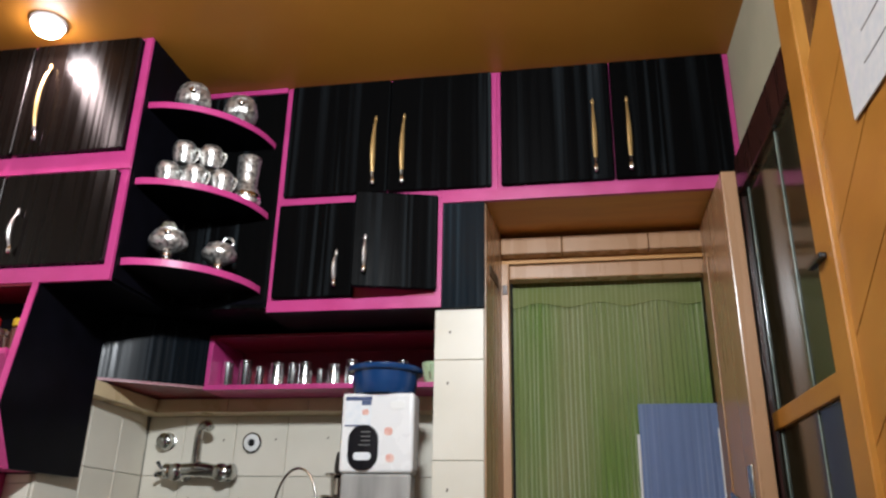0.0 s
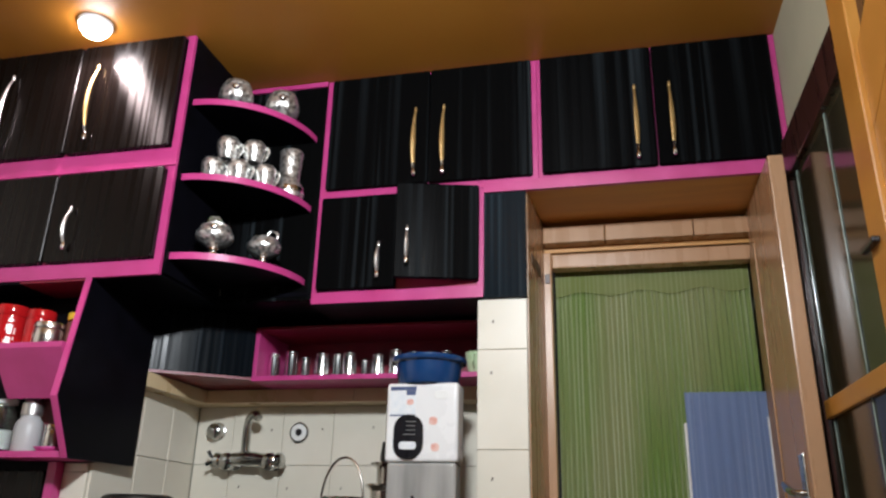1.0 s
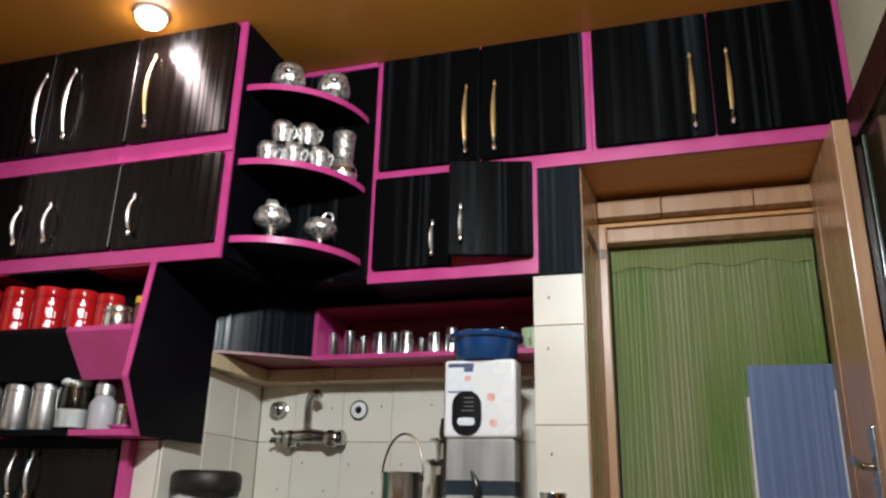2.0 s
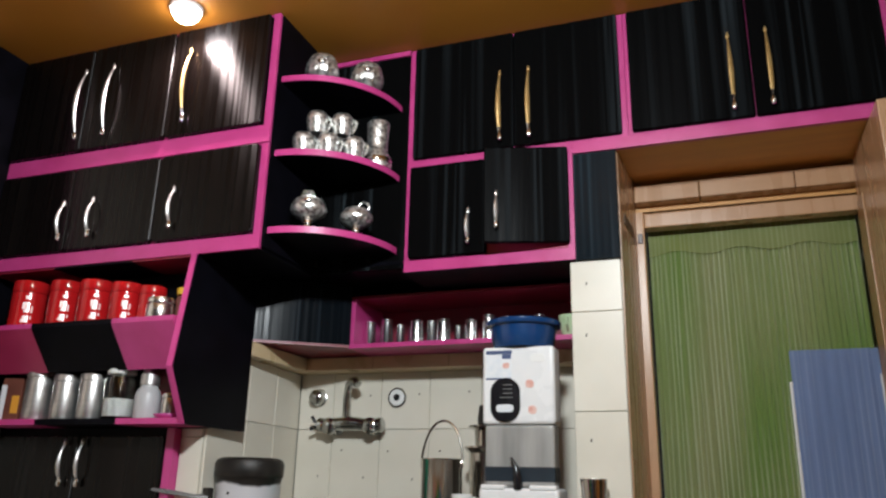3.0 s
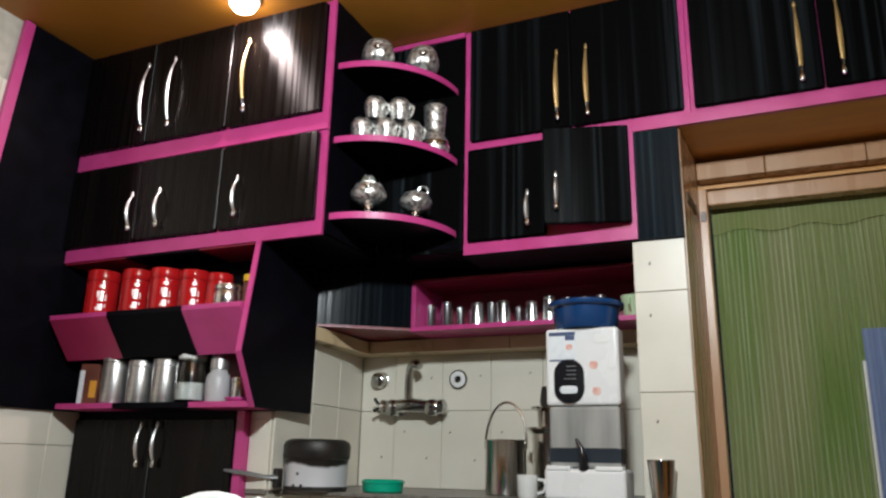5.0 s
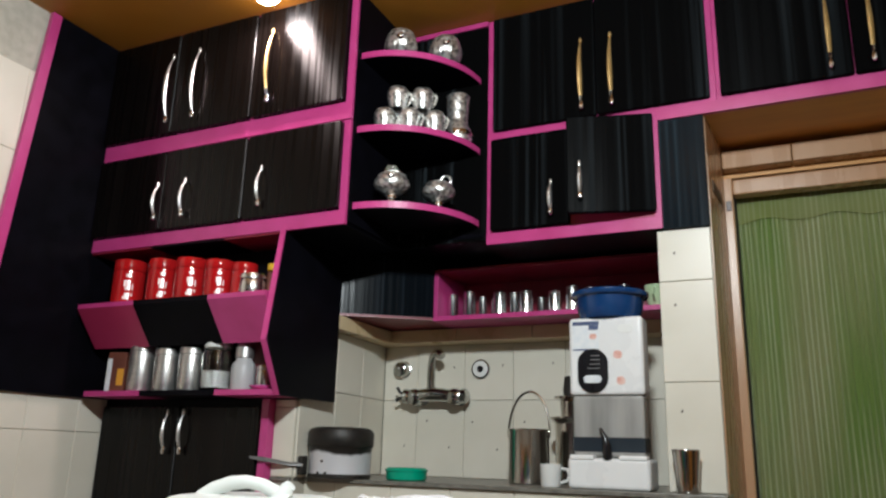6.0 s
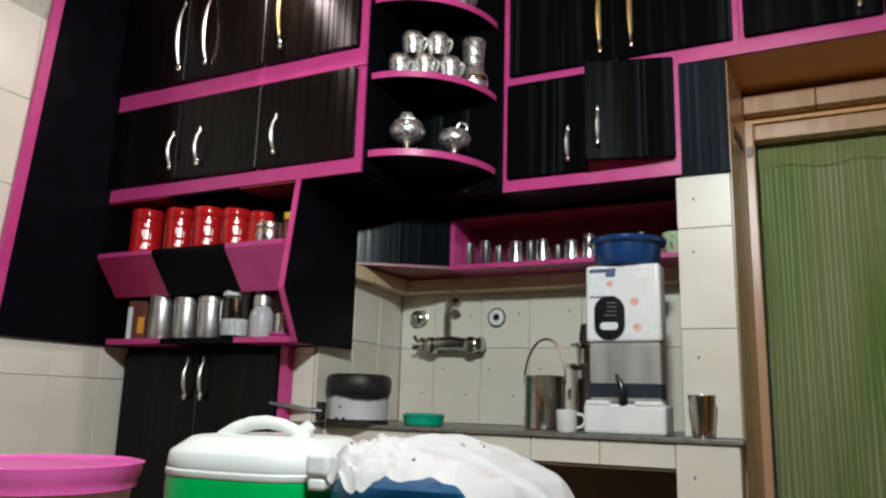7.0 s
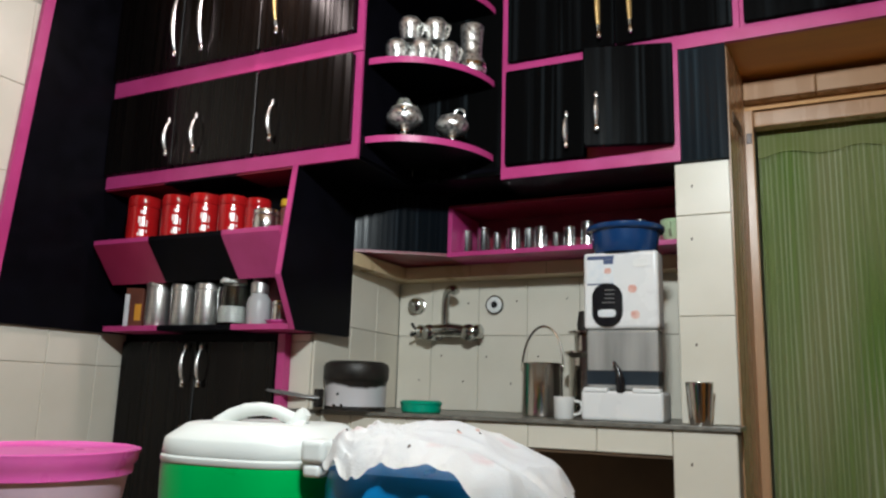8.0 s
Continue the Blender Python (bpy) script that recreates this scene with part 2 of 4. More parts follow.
def curtain_material(name, a, b, pale, rough=0.75, period=0.0168):
    """Sheer cloth with fine upright pale stripes that fade in and out, and soft blotches."""
    m, nodes, links, bsdf = material(name)
    blotch = noise_node(nodes, links, 5, (1, 1, 0.25), 2.0)
    patch = noise_node(nodes, links, 7, (1, 0, 0.16), 2.0)
    wander = noise_node(nodes, links, 30, (1, 0, 0.03), 1.0)
    base = mix_colour(nodes, links, ramp(nodes, links, blotch, 0.35, 0.65), a, b)
    tc, sep = nodes.new("ShaderNodeTexCoord"), nodes.new("ShaderNodeSeparateXYZ")
    links.new(tc.outputs["Object"], sep.inputs[0])
    turn, sway, wave = (nodes.new("ShaderNodeMath") for _ in range(3))
    turn.operation, sway.operation, wave.operation = "MULTIPLY_ADD", "MULTIPLY", "SINE"
    links.new(wander, sway.inputs[0])
    sway.inputs[1].default_value = 9.0
    links.new(sep.outputs["X"], turn.inputs[0])
    turn.inputs[1].default_value = 2 * math.pi / period
    links.new(sway.outputs[0], turn.inputs[2])
    links.new(turn.outputs[0], wave.inputs[0])
    stripe = nodes.new("ShaderNodeMath")
    stripe.operation = "MULTIPLY"
    links.new(ramp(nodes, links, wave.outputs[0], 0.15, 0.95), stripe.inputs[0])
    links.new(ramp(nodes, links, patch, 0.34, 0.62), stripe.inputs[1])
    mix = nodes.new("ShaderNodeMix")
    mix.data_type = "RGBA"
    links.new(stripe.outputs[0], mix.inputs[0])
    links.new(base, mix.inputs[6])
    mix.inputs[7].default_value = (*pale, 1)
    links.new(mix.outputs[2], bsdf.inputs["Base Color"])
    bsdf.inputs["Roughness"].default_value = rough
    bsdf.inputs["Sheen Weight"].default_value = 0.2
    return m


CURTAIN = curtain_material("green_curtain", (0.25, 0.39, 0.085), (0.42, 0.45, 0.20), (0.70, 0.76, 0.50))
CURTAIN_TOP = curtain_material("green_valance", (0.29, 0.36, 0.09), (0.36, 0.40, 0.15), (0.46, 0.50, 0.25))
BLUE_CLOTH = curtain_material("blue_cloth", (0.24, 0.33, 0.58), (0.27, 0.36, 0.62), (0.36, 0.45, 0.68))


# ---- building blocks ----
def thing(name, place, label, category, group="", kind="", turn=0.0):
    ob = new(name)
    ob.matrix_basis = pose(*place, 0, 0, turn)
    ob.empty_display_size = 0.05
    return tagged(ob, label, category, group, kind)


def mesh_of(bm, name, mat, smooth=None):
    me = bpy.data.meshes.new(name)
    bm.normal_update()
    rounded = [f.smooth for f in bm.faces]
    bm.to_mesh(me)
    bm.free()
    me.materials.append(mat)
    if smooth is not None:
        me.set_sharp_from_angle(angle=radians(smooth))
    me.polygons.foreach_set("use_smooth", rounded)
    return me


def part(name, bm, mat, parent=None, label="", smooth=38):
    ob = new(name, mesh_of(bm, name, mat, smooth))
    ob.parent = parent
    if label:
        tagged(ob, label)
    return ob


def box(x0, y0, z0, x1, y1, z1, bevel=0.002, segments=2, bm=None):
    bm = bm or bmesh.new()
    made = bmesh.ops.create_cube(bm, size=1.0)["verts"]
    bmesh.ops.transform(bm, verts=made, matrix=Matrix.Translation(((x0 + x1) / 2, (y0 + y1) / 2, (z0 + z1) / 2)) @ Matrix.Diagonal((abs(x1 - x0), abs(y1 - y0), abs(z1 - z0), 1)))
    if bevel:
        edges = list({e for v in made for e in v.link_edges})
        bmesh.ops.bevel(bm, geom=edges, offset=bevel, segments=segments, profile=0.6, affect="EDGES")
    bm.normal_update()
    for f in bm.faces:
        f.smooth = bevel > 0.004 and max(abs(c) for c in f.normal) < 0.999
    return bm


def rounded_panel(w, h, d, radius, axis_front=-1, edge=0.003, corners=5):
    """A panel in the x-z plane, centred, its corners rounded, from y = 0 to y = axis_front * d, the front edge softened."""
    bm = bmesh.new()
    ring = []
    for cx, cz, start in ((w / 2 - radius, h / 2 - radius, 0), (-w / 2 + radius, h / 2 - radius, 90), (-w / 2 + radius, -h / 2 + radius, 180), (w / 2 - radius, -h / 2 + radius, 270)):
        for i in range(corners + 1):
            a = radians(start + 90 * i / corners)
            ring.append((cx + radius * math.cos(a), cz + radius * math.sin(a)))
    loops = []
    for y, k in ((0, 0), (axis_front * (d - edge), 0), (axis_front * d, edge)):
        loops.append([bm.verts.new((x - math.copysign(k, x), y, z - math.copysign(k, z))) for x, z in ring])
    n = len(ring)
    for a, b in zip(loops, loops[1:]):
        for i in range(n):
            bm.faces.new((a[i], a[(i + 1) % n], b[(i + 1) % n], b[i]))
    bm.faces.new(loops[0])
    bm.faces.new(loops[-1][::-1])
    bmesh.ops.recalc_face_normals(bm, faces=bm.faces[:])
    return bm


def lathe(profile, steps=32, bm=None, closed=True):
    """A turned shape about z from (radius, height) pairs."""
    bm = bm or bmesh.new()
    rings = []
    for r, z in profile:
        rings.append([bm.verts.new((r * math.cos(2 * math.pi * i / steps), r * math.sin(2 * math.pi * i / steps), z)) for i in range(steps)])
    for a, b in zip(rings, rings[1:]):
        for i in range(steps):
            bm.faces.new((a[i], a[(i + 1) % steps], b[(i + 1) % steps], b[i]))
    if closed:
        if profile[0][0] > 1e-5:
            bm.faces.new(rings[0][::-1])
        if profile[-1][0] > 1e-5:
            bm.faces.new(rings[-1])
    bmesh.ops.remove_doubles(bm, verts=bm.verts[:], dist=1e-6)
    bmesh.ops.recalc_face_normals(bm, faces=bm.faces[:])
    for f in bm.faces:
        f.smooth = True
    return bm


def tube(points, radii, steps=12, flat=1.0, bm=None):
    """A bar swept along points, with a radius at each point; flat squeezes it across."""
    bm = bm or bmesh.new()
    pts = [Vector(q) for q in points]
    if not isinstance(radii, (list, tuple)):
        radii = [radii] * len(pts)
    rings, side = [], None
    for i, q in enumerate(pts):
        way = (pts[min(i + 1, len(pts) - 1)] - pts[max(i - 1, 0)]).normalized()
        if side is None:
            side = way.orthogonal().normalized()
        side = (side - way * side.dot(way)).normalized()
        up = way.cross(side)
        rings.append([bm.verts.new(q + radii[i] * (side * math.cos(a) + up * math.sin(a) * flat)) for a in (2 * math.pi * k / steps for k in range(steps))])
    for a, b in zip(rings, rings[1:]):
        for k in range(steps):
            bm.faces.new((a[k], a[(k + 1) % steps], b[(k + 1) % steps], b[k]))
    bm.faces.new(rings[0][::-1])
    bm.faces.new(rings[-1])
    bmesh.ops.recalc_face_normals(bm, faces=bm.faces[:])
    for f in bm.faces:
        f.smooth = True
    return bm


def prism(outline, z0, z1, bm=None):
    """An upright prism over an outline of (x, y) pairs."""
    bm = bm or bmesh.new()
    low, high = [bm.verts.new((x, y, z0)) for x, y in outline], [bm.verts.new((x, y, z1)) for x, y in outline]
    n = len(outline)
    for i in range(n):
        bm.faces.new((low[i], low[(i + 1) % n], high[(i + 1) % n], high[i]))
    bm.faces.new(low[::-1])
    bm.faces.new(high)
    bmesh.ops.recalc_face_normals(bm, faces=bm.faces[:])
    return bm


def moved(bm, m):
    bmesh.ops.transform(bm, verts=bm.verts[:], matrix=m)
    return bm


def shift(x, y, z):
    return Matrix.Translation((x, y, z))


def structure(name, bm, mat, label, category):
    return tagged(part(name, bm, mat, None), label, category, kind="structure")


# ---- the room's shell ----
TOP = 2.458
structure("floor", box(-2.1, -2.9, -0.1, 1.1, 1.6, 0, 0), FLOOR, "pale worn tiled kitchen floor", "floor")
structure("ceiling", box(-2.1, -2.9, TOP, 1.1, 1.6, TOP + 0.1, 0), CEILING, "brown varnished board ceiling over the kitchen", "ceiling")
wall_left = structure("wall_left", box(-2.1, -2.9, 0, -1.958, 1.6, TOP, 0), GROUT, "cream tiled side wall of the kitchen", "wall")
structure("wall_right", box(0.955, -2.9, 0, 1.1, 1.6, TOP, 0), PLASTER, "greenish cream painted side wall", "wall")
# added wall out of view; dark so that little light bounces or reflects
structure("wall_front", box(-1.958, -2.9, 0, 0.955, -2.78, TOP, 0), WOOD_DARK, "plain unseen closing wall, dark to cut reflections", "wall")
wall_back = structure("wall_back", box(-1.15, 0.568, 0, 0.164, 0.7, TOP, 0), GROUT, "cream tiled wall behind the sink counter", "wall")
PIER = ((-1.112, -0.072), (-1.160, 0.566))          # the pier's side runs slightly askew into the niche
wall_pier = structure("wall_pier", prism([(-1.958, -0.072), PIER[0], PIER[1], (-1.160, 0.7), (-1.958, 0.7)], 0, TOP), GROUT, "cream tiled pier beside the sink niche", "wall")
column = structure("column", box(0.012, 0.108, 0, 0.163, 0.568, TOP - 0.49, 0), GROUT, "narrow cream tiled column beside the doorway", "column")
column_base = structure("column_base", box(0.003, 0.008, 0, 0.163, 0.108, 0.868, 0), GROUT, "cream tiled foot of the column under the counter", "column")
structure("wall_beyond", box(0.164, 1.5, 0, 0.955, 1.6, TOP, 0), PLASTER, "plain wall beyond the curtained doorway", "wall")
structure("wall_over_door", box(0.164, 0.43, 1.888, 0.955, 0.56, TOP, 0), WOOD_FLAT, "brown board wall over the doorway", "wall")

# ---- cabinets ----
def handle(parent, x, y, z0, z1, gold, bow=0.026, wide=0.0075):
    """A bowed pull: slim bar with a swollen middle, and a drop-shaped tip at its foot."""
    h = z1 - z0
    pts, rad = [], []
    n = 14
    for i in range(n + 1):
        s = i / n
        pts.append((x, y - 0.004 - bow * math.sin(math.pi * s) ** 0.7, z0 + h * s))
        rad.append(wide * (0.42 + 0.75 * math.sin(math.pi * (0.15 + 0.8 * s)) ** 2))
    cut = 2 if gold else 0
    bm = tube(pts[cut:], rad[cut:], 10, 0.7)
    grip = part("handle", bm, GOLD if gold else HANDLE_STEEL, parent, "gold-lacquered bowed pull" if gold else "bright bowed metal pull")
    foot = lathe([(0.0, -0.016), (0.006, -0.012), (0.0085, -0.004), (0.0065, 0.006), (0.004, 0.014), (0, 0.017)], 12)
    part("tip", moved(foot, shift(x, y - 0.012, z0 + 0.004)), CHROME, grip, "chrome drop-shaped tip")
    head = lathe([(0.0, -0.010), (0.0045, -0.006), (0.0055, 0.0), (0.003, 0.010), (0, 0.014)], 12)
    part("tip", moved(head, shift(x, y - 0.010, z1 - 0.002)), GOLD if gold else HANDLE_STEEL, grip)
    if gold:
        part("neck", tube(pts[:cut + 1], [r * 1.02 for r in rad[:cut + 1]], 10, 0.7), CHROME, grip, "chrome lower neck")
    return grip


G = "wall cabinets"
FY = 0.084                      # face of the pink frames over the sink
# double-door unit above
u = thing("wall_cabinet", (-0.16, 0.3, 1.998), "black streaked double-door wall cabinet with pink edging", "cabinet", G)


def inpart(name, bm, mat, parent, label="", smooth=38):
    """A part given in the room's coordinates, under a thing that stands somewhere else."""
    top = parent
    while top.parent:
        top = top.parent
    return part(name, moved(bm, top.matrix_basis.inverted()), mat, parent, label, smooth)


inpart("body", box(-0.527, FY, 1.998, 0.209, 0.56, TOP - 0.004, 0.0015), PINK, u, "pink painted carcass edge")
for x0, x1 in ((-0.503, -0.152), (-0.149, 0.192)):
    d = inpart("door", moved(rounded_panel(x1 - x0, 0.422, 0.018, 0.008), shift((x0 + x1) / 2, FY - 0.001, 2.2360)), LAMINATE, u)
    hx = -0.194 if x0 < -0.3 else -0.097
    g = handle(d, hx + 0.16, FY - 0.022 - 0.3, 2.054 - 1.998, 2.290 - 1.998, True)

# smaller unit below it, its second door ajar
v = thing("wall_cabinet", (-0.25, 0.3, 1.632), "small black wall cabinet with one door standing ajar", "cabinet", G)
inpart("floor_board", box(-0.527, FY, 1.632, 0.033, 0.56, 1.650, 0.0015), BLACK, v)
inpart("bottom_rail", box(-0.527, FY - 0.002, 1.634, 0.033, FY + 0.018, 1.672, 0.0015), PINK, v, "pink bottom rail")
inpart("side", box(-0.527, FY, 1.672, -0.506, 0.56, 1.9975, 0.0015), PINK, v)
inpart("side", box(0.012, FY, 1.672, 0.033, 0.56, 1.9975, 0.0015), PINK, v)
inpart("back", box(-0.506, 0.54, 1.650, 0.012, 0.559, 1.9975, 0.0), RED, v)
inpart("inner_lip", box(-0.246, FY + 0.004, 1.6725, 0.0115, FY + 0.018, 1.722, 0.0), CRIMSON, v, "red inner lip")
inpart("inner_board", box(-0.506, FY + 0.02, 1.651, 0.012, 0.54, 1.672, 0.0), RED, v, "red inner board")
d = inpart("door", moved(rounded_panel(0.262, 0.318, 0.018, 0.008), shift(-0.378, FY - 0.001, 1.835)), LAMINATE, v)
handle(d, -0.299 + 0.25, FY - 0.022 - 0.3, 1.712 - 1.632, 1.814 - 1.632, False, 0.020, 0.0075)
swing = shift(0.018, FY - 0.003, 0) @ Matrix.Rotation(radians(14), 4, "Z") @ shift(-0.018, -FY, 0)
d = inpart("door", moved(moved(rounded_panel(0.262, 0.314, 0.018, 0.008), shift(-0.113, FY, 1.843)), swing), LAMINATE, v, "door standing ajar")
g = handle(d, -0.205, FY - 0.021, 1.734, 1.840, False, 0.020, 0.0075)
for o in (g, *g.children):
    o.data.transform(v.matrix_basis.inverted() @ swing)

# unit over the doorway
w = thing("wall_cabinet", (0.57, 0.3, 1.985), "black streaked double-door cabinet over the doorway with pink edging", "cabinet", G)
inpart("body", box(0.2095, FY, 2.012, 0.9535, 0.44, TOP - 0.004, 0.0015), PINK, w)
inpart("bottom_rail", box(0.033, FY - 0.003, 1.980, 0.9535, FY + 0.016, 2.016, 0.0015), PINK, w, "pink bottom rail")
inpart("underside", box(0.166, FY + 0.016, 1.986, 0.9535, 0.43, 2.0118, 0.0), WOOD_FLAT, w, "brown varnished underside")
for x0, x1 in ((0.222, 0.575), (0.578, 0.932)):
    d = inpart("door", moved(rounded_panel(x1 - x0, 0.422, 0.018, 0.008), shift((x0 + x1) / 2, FY - 0.001, 2.236)), LAMINATE, w)
    hx = 0.518 if x0 < 0.4 else 0.624
    handle(d, hx - 0.57, FY - 0.022 - 0.3, 2.054 - 1.985, 2.293 - 1.985, True)
f = thing("filler_panel", (0.10, 0.09, 1.632), "narrow blue-black laminate panel above the tiled column", "panel", kind="structure")
inpart("panel", box(0.034, FY + 0.002, 1.632, 0.166, 0.106, 1.9795, 0.002), LAMINATE_SIDE, f)

# wall cabinets on the pier: an upper and a lower row with one frame each
LY = -0.258
for z0, z1, proud, rail in ((1.990, TOP - 0.004, 0.006, 0.059), (1.643, 1.9895, 0.0, 0.046)):
    c = thing("wall_cabinet", (-1.39, -0.1, z0), "black three-door wall cabinet row with pink frame" if z0 > 1.9 else "low black three-door wall cabinet row with pink rail", "cabinet", G)
    y = LY - proud
    right = -0.852 if z0 > 1.9 else -0.856
    inpart("body", box(-1.932, y + 0.012, z0, right - 0.002, 0.08, z1, 0.0), BLACK, c)
    inpart("bottom_rail", box(-1.932, y - 0.001, z0, right, y + 0.0118, z0 + rail, 0.001), PINK, c, "pink bottom rail")
    inpart("stile", box(right - 0.024, y, z0 + rail, right, y + 0.0118, z1, 0.001), PINK, c)
    inpart("stile", box(-1.256, y - 0.001, z0 + rail, -1.244, y + 0.0118, z1, 0.001), PINK, c)
    inpart("top_rail", box(-1.932, y + 0.002, z1 - 0.006, right - 0.024, y + 0.0118, z1, 0.001), PINK, c)
    for x0, x1, hx in ((-1.930, -1.606, -1.617), (-1.603, -1.253, -1.494), (-1.247, -0.880, -1.170)):
        dz0, dz1 = z0 + rail + 0.003, z1 - 0.006
        d = inpart("door", moved(rounded_panel(x1 - x0, dz1 - dz0, 0.018, 0.010), shift((x0 + x1) / 2, y + 0.001, (dz0 + dz1) / 2)), LAMINATE_WARM, c)
        if z0 > 1.9:
            handle(d, hx + 1.39, y - 0.019 + 0.1, 2.098 - z0, 2.354 - z0, x0 > -1.3, 0.030, 0.0055)
        else:
            handle(d, hx + 1.39, y - 0.019 + 0.1, 1.734 - z0, 1.856 - z0, False, 0.024, 0.0052)

# tall black panel on the tiled side wall, with a pink edge
t = thing("side_panel", (-1.95, -0.42, 1.13), "tall black laminate panel with pink edge on the tiled wall", "panel", kind="structure")
UP = Matrix(((0, 0, 1, 0), (1, 0, 0, 0), (0, 1, 0, 0), (0, 0, 0, 1)))          # (y, z) outlines set upright, run along x
inpart("panel", moved(prism([(-0.618, 1.130), (0.0, 1.130), (0.0, TOP - 0.004), (-0.530, TOP - 0.004)], -1.948, -1.9325), UP), BLACK, t)
inpart("edging", moved(prism([(-0.654, 1.130), (-0.6185, 1.130), (-0.5305, TOP - 0.004), (-0.566, TOP - 0.004)], -1.948, -1.9305), UP), PINK, t, "pink edge strip")

# quarter-round corner shelves
CX, CY, R = -0.850, 0.082, 0.296
k = thing("corner_shelf", (CX, CY, 1.64), "black corner unit with three quarter-round pink-edged shelves", "shelf")
inpart("side", box(-0.8535, -0.245, 1.652, -0.8505, 0.080, TOP - 0.004, 0.0), BLACK, k)
inpart("back", box(-0.850, 0.083, 1.650, -0.5275, 0.100, TOP - 0.004, 0.0), LAMINATE, k)
inpart("top_edge", box(-0.850, 0.076, 2.436, -0.5275, 0.0828, TOP - 0.004, 0.0), PINK, k)


def quarter(radius, z0, z1, inner=None):
    arc = [(CX + radius * math.sin(a), CY - radius * 1.05 * math.cos(a)) for a in (math.pi / 2 * i / 24 for i in range(25))]
    if inner:
        arc += [(CX + inner * math.sin(a), CY - inner * 1.05 * math.cos(a)) for a in (math.pi / 2 * i / 24 for i in range(24, -1, -1))]
    else:
        arc.append((CX, CY))
    return prism(arc, z0, z1)


SHELF_TOPS = (2.236, 1.974, 1.718)
for z in SHELF_TOPS:
    s = inpart("shelf_board", quarter(R - 0.002, z - 0.020, z), BLACK, k)
    inpart("edging", quarter(R, z - 0.0205, z + 0.0005, R - 0.0022), PINK, s, "pink edge strip")

# diagonal panel and underside in the corner of the niche
n = thing("corner_box", (-0.98, 0.25, 1.44), "black diagonal corner panel with red-brown underside", "panel", kind="structure")
inpart("panel", prism([(-1.148, 0.075), (-0.815, 0.298), (-0.815, 0.320), (-1.148, 0.10)], 1.446, 1.660), LAMINATE_GLOSS, n)
inpart("underside", prism([(-1.148, 0.078), (-0.818, 0.300), (-0.818, 0.566), (-1.148, 0.566)], 1.4365, 1.4455), RED, n)
inpart("top", box(-1.148, 0.0805, 1.662, -0.5275, 0.566, 1.675, 0), BLACK, n)

# rack for tumblers set in over the sink
r = thing("tumbler_rack", (-0.41, 0.42, 1.433), "pink open rack with red inside above the sink", "rack")
inpart("bottom_board", box(-0.818, 0.300, 1.433, 0.0115, 0.566, 1.450, 0.0015), PINK, r)
inpart("side", box(-0.818, 0.300, 1.4505, -0.800, 0.566, 1.612, 0.0015), PINK, r)
inpart("top_board", box(-0.818, 0.300, 1.6125, 0.0115, 0.566, 1.622, 0.0015), RED, r)
inpart("back", box(-0.7995, 0.540, 1.4505, 0.0115, 0.566, 1.612, 0), RED, r, "dark red back board")

# open shelves under the pier cabinets
o = thing("open_shelf", (-1.48, -0.15, 1.13), "pink and black open shelf unit with sloping fascia, full of jars", "shelf")
SIDE = [(-0.256, 1.648), (-0.308, 1.290), (-0.222, 1.132), (0.085, 1.132), (0.085, 1.648)]
bm = prism([(y, z) for y, z in SIDE], -1.092, -1.074)
inpart("side", moved(bm, UP), BLACK, o)
for (ya, za), (yb, zb) in zip(SIDE[:2], SIDE[1:3]):
    strip = prism([(ya - 0.004, za), (yb - 0.004, zb), (yb + 0.0005, zb), (ya + 0.0005, za)], -1.0925, -1.0735)
    inpart("edging", moved(strip, UP), PINK, o, "pink edge strip")
inner = prism([(y + 0.004, z) for y, z in SIDE[:3]] + [(-0.09, 1.132), (-0.09, 1.648)], -1.0955, -1.0925)
inpart("inner_side", moved(inner, UP), RED, o)
inpart("back", box(-1.93, -0.085, 1.130, -1.0955, -0.0725, 1.648, 0), BLACK, o)
for x0, x1, mat in ((-1.930, -1.645, RED), (-1.6448, -1.3252, BLACK), (-1.325, -1.0957, RED)):
    inpart("top_board", box(x0, -0.2535, 1.636, x1, -0.0915, 1.6425, 0.0), mat, o)
inpart("back_board", box(-1.325, -0.0912, 1.152, -1.0957, -0.0855, 1.4265, 0.0), RED, o, "red back board")
SPLIT = (-1.905, -1.645, -1.325, -1.0957)
for i, mat in enumerate((PINK, BLACK, PINK)):
    x0, x1 = SPLIT[i], SPLIT[i + 1]
    # the first fascia section is a deeper red than the pink boards
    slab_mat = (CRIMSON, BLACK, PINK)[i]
    inpart("upper_board", box(x0, -0.302, 1.427, x1, -0.0855, 1.443, 0.001), mat, o)
    inpart("lower_board", box(x0, -0.226, 1.133, x1, -0.0855, 1.151, 0.001), mat, o)
    slope = prism([(-0.302, 1.4268), (-0.205, 1.300), (-0.192, 1.306), (-0.289, 1.4268)], x0, x1)
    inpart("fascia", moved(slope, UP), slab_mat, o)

# base cupboard under the open shelves
b = thing("base_cupboard", (-1.52, -0.15, 0), "black two-door cupboard with pink edge under the open shelf", "cabinet")
inpart("body", box(-1.93, -0.098, 0.0, -1.2215, -0.0725, 1.130, 0.001), BLACK, b)
inpart("edging", box(-1.2210, -0.112, 0.0, -1.1925, -0.0725, 1.130, 0.001), PINK, b, "pink edge strip")
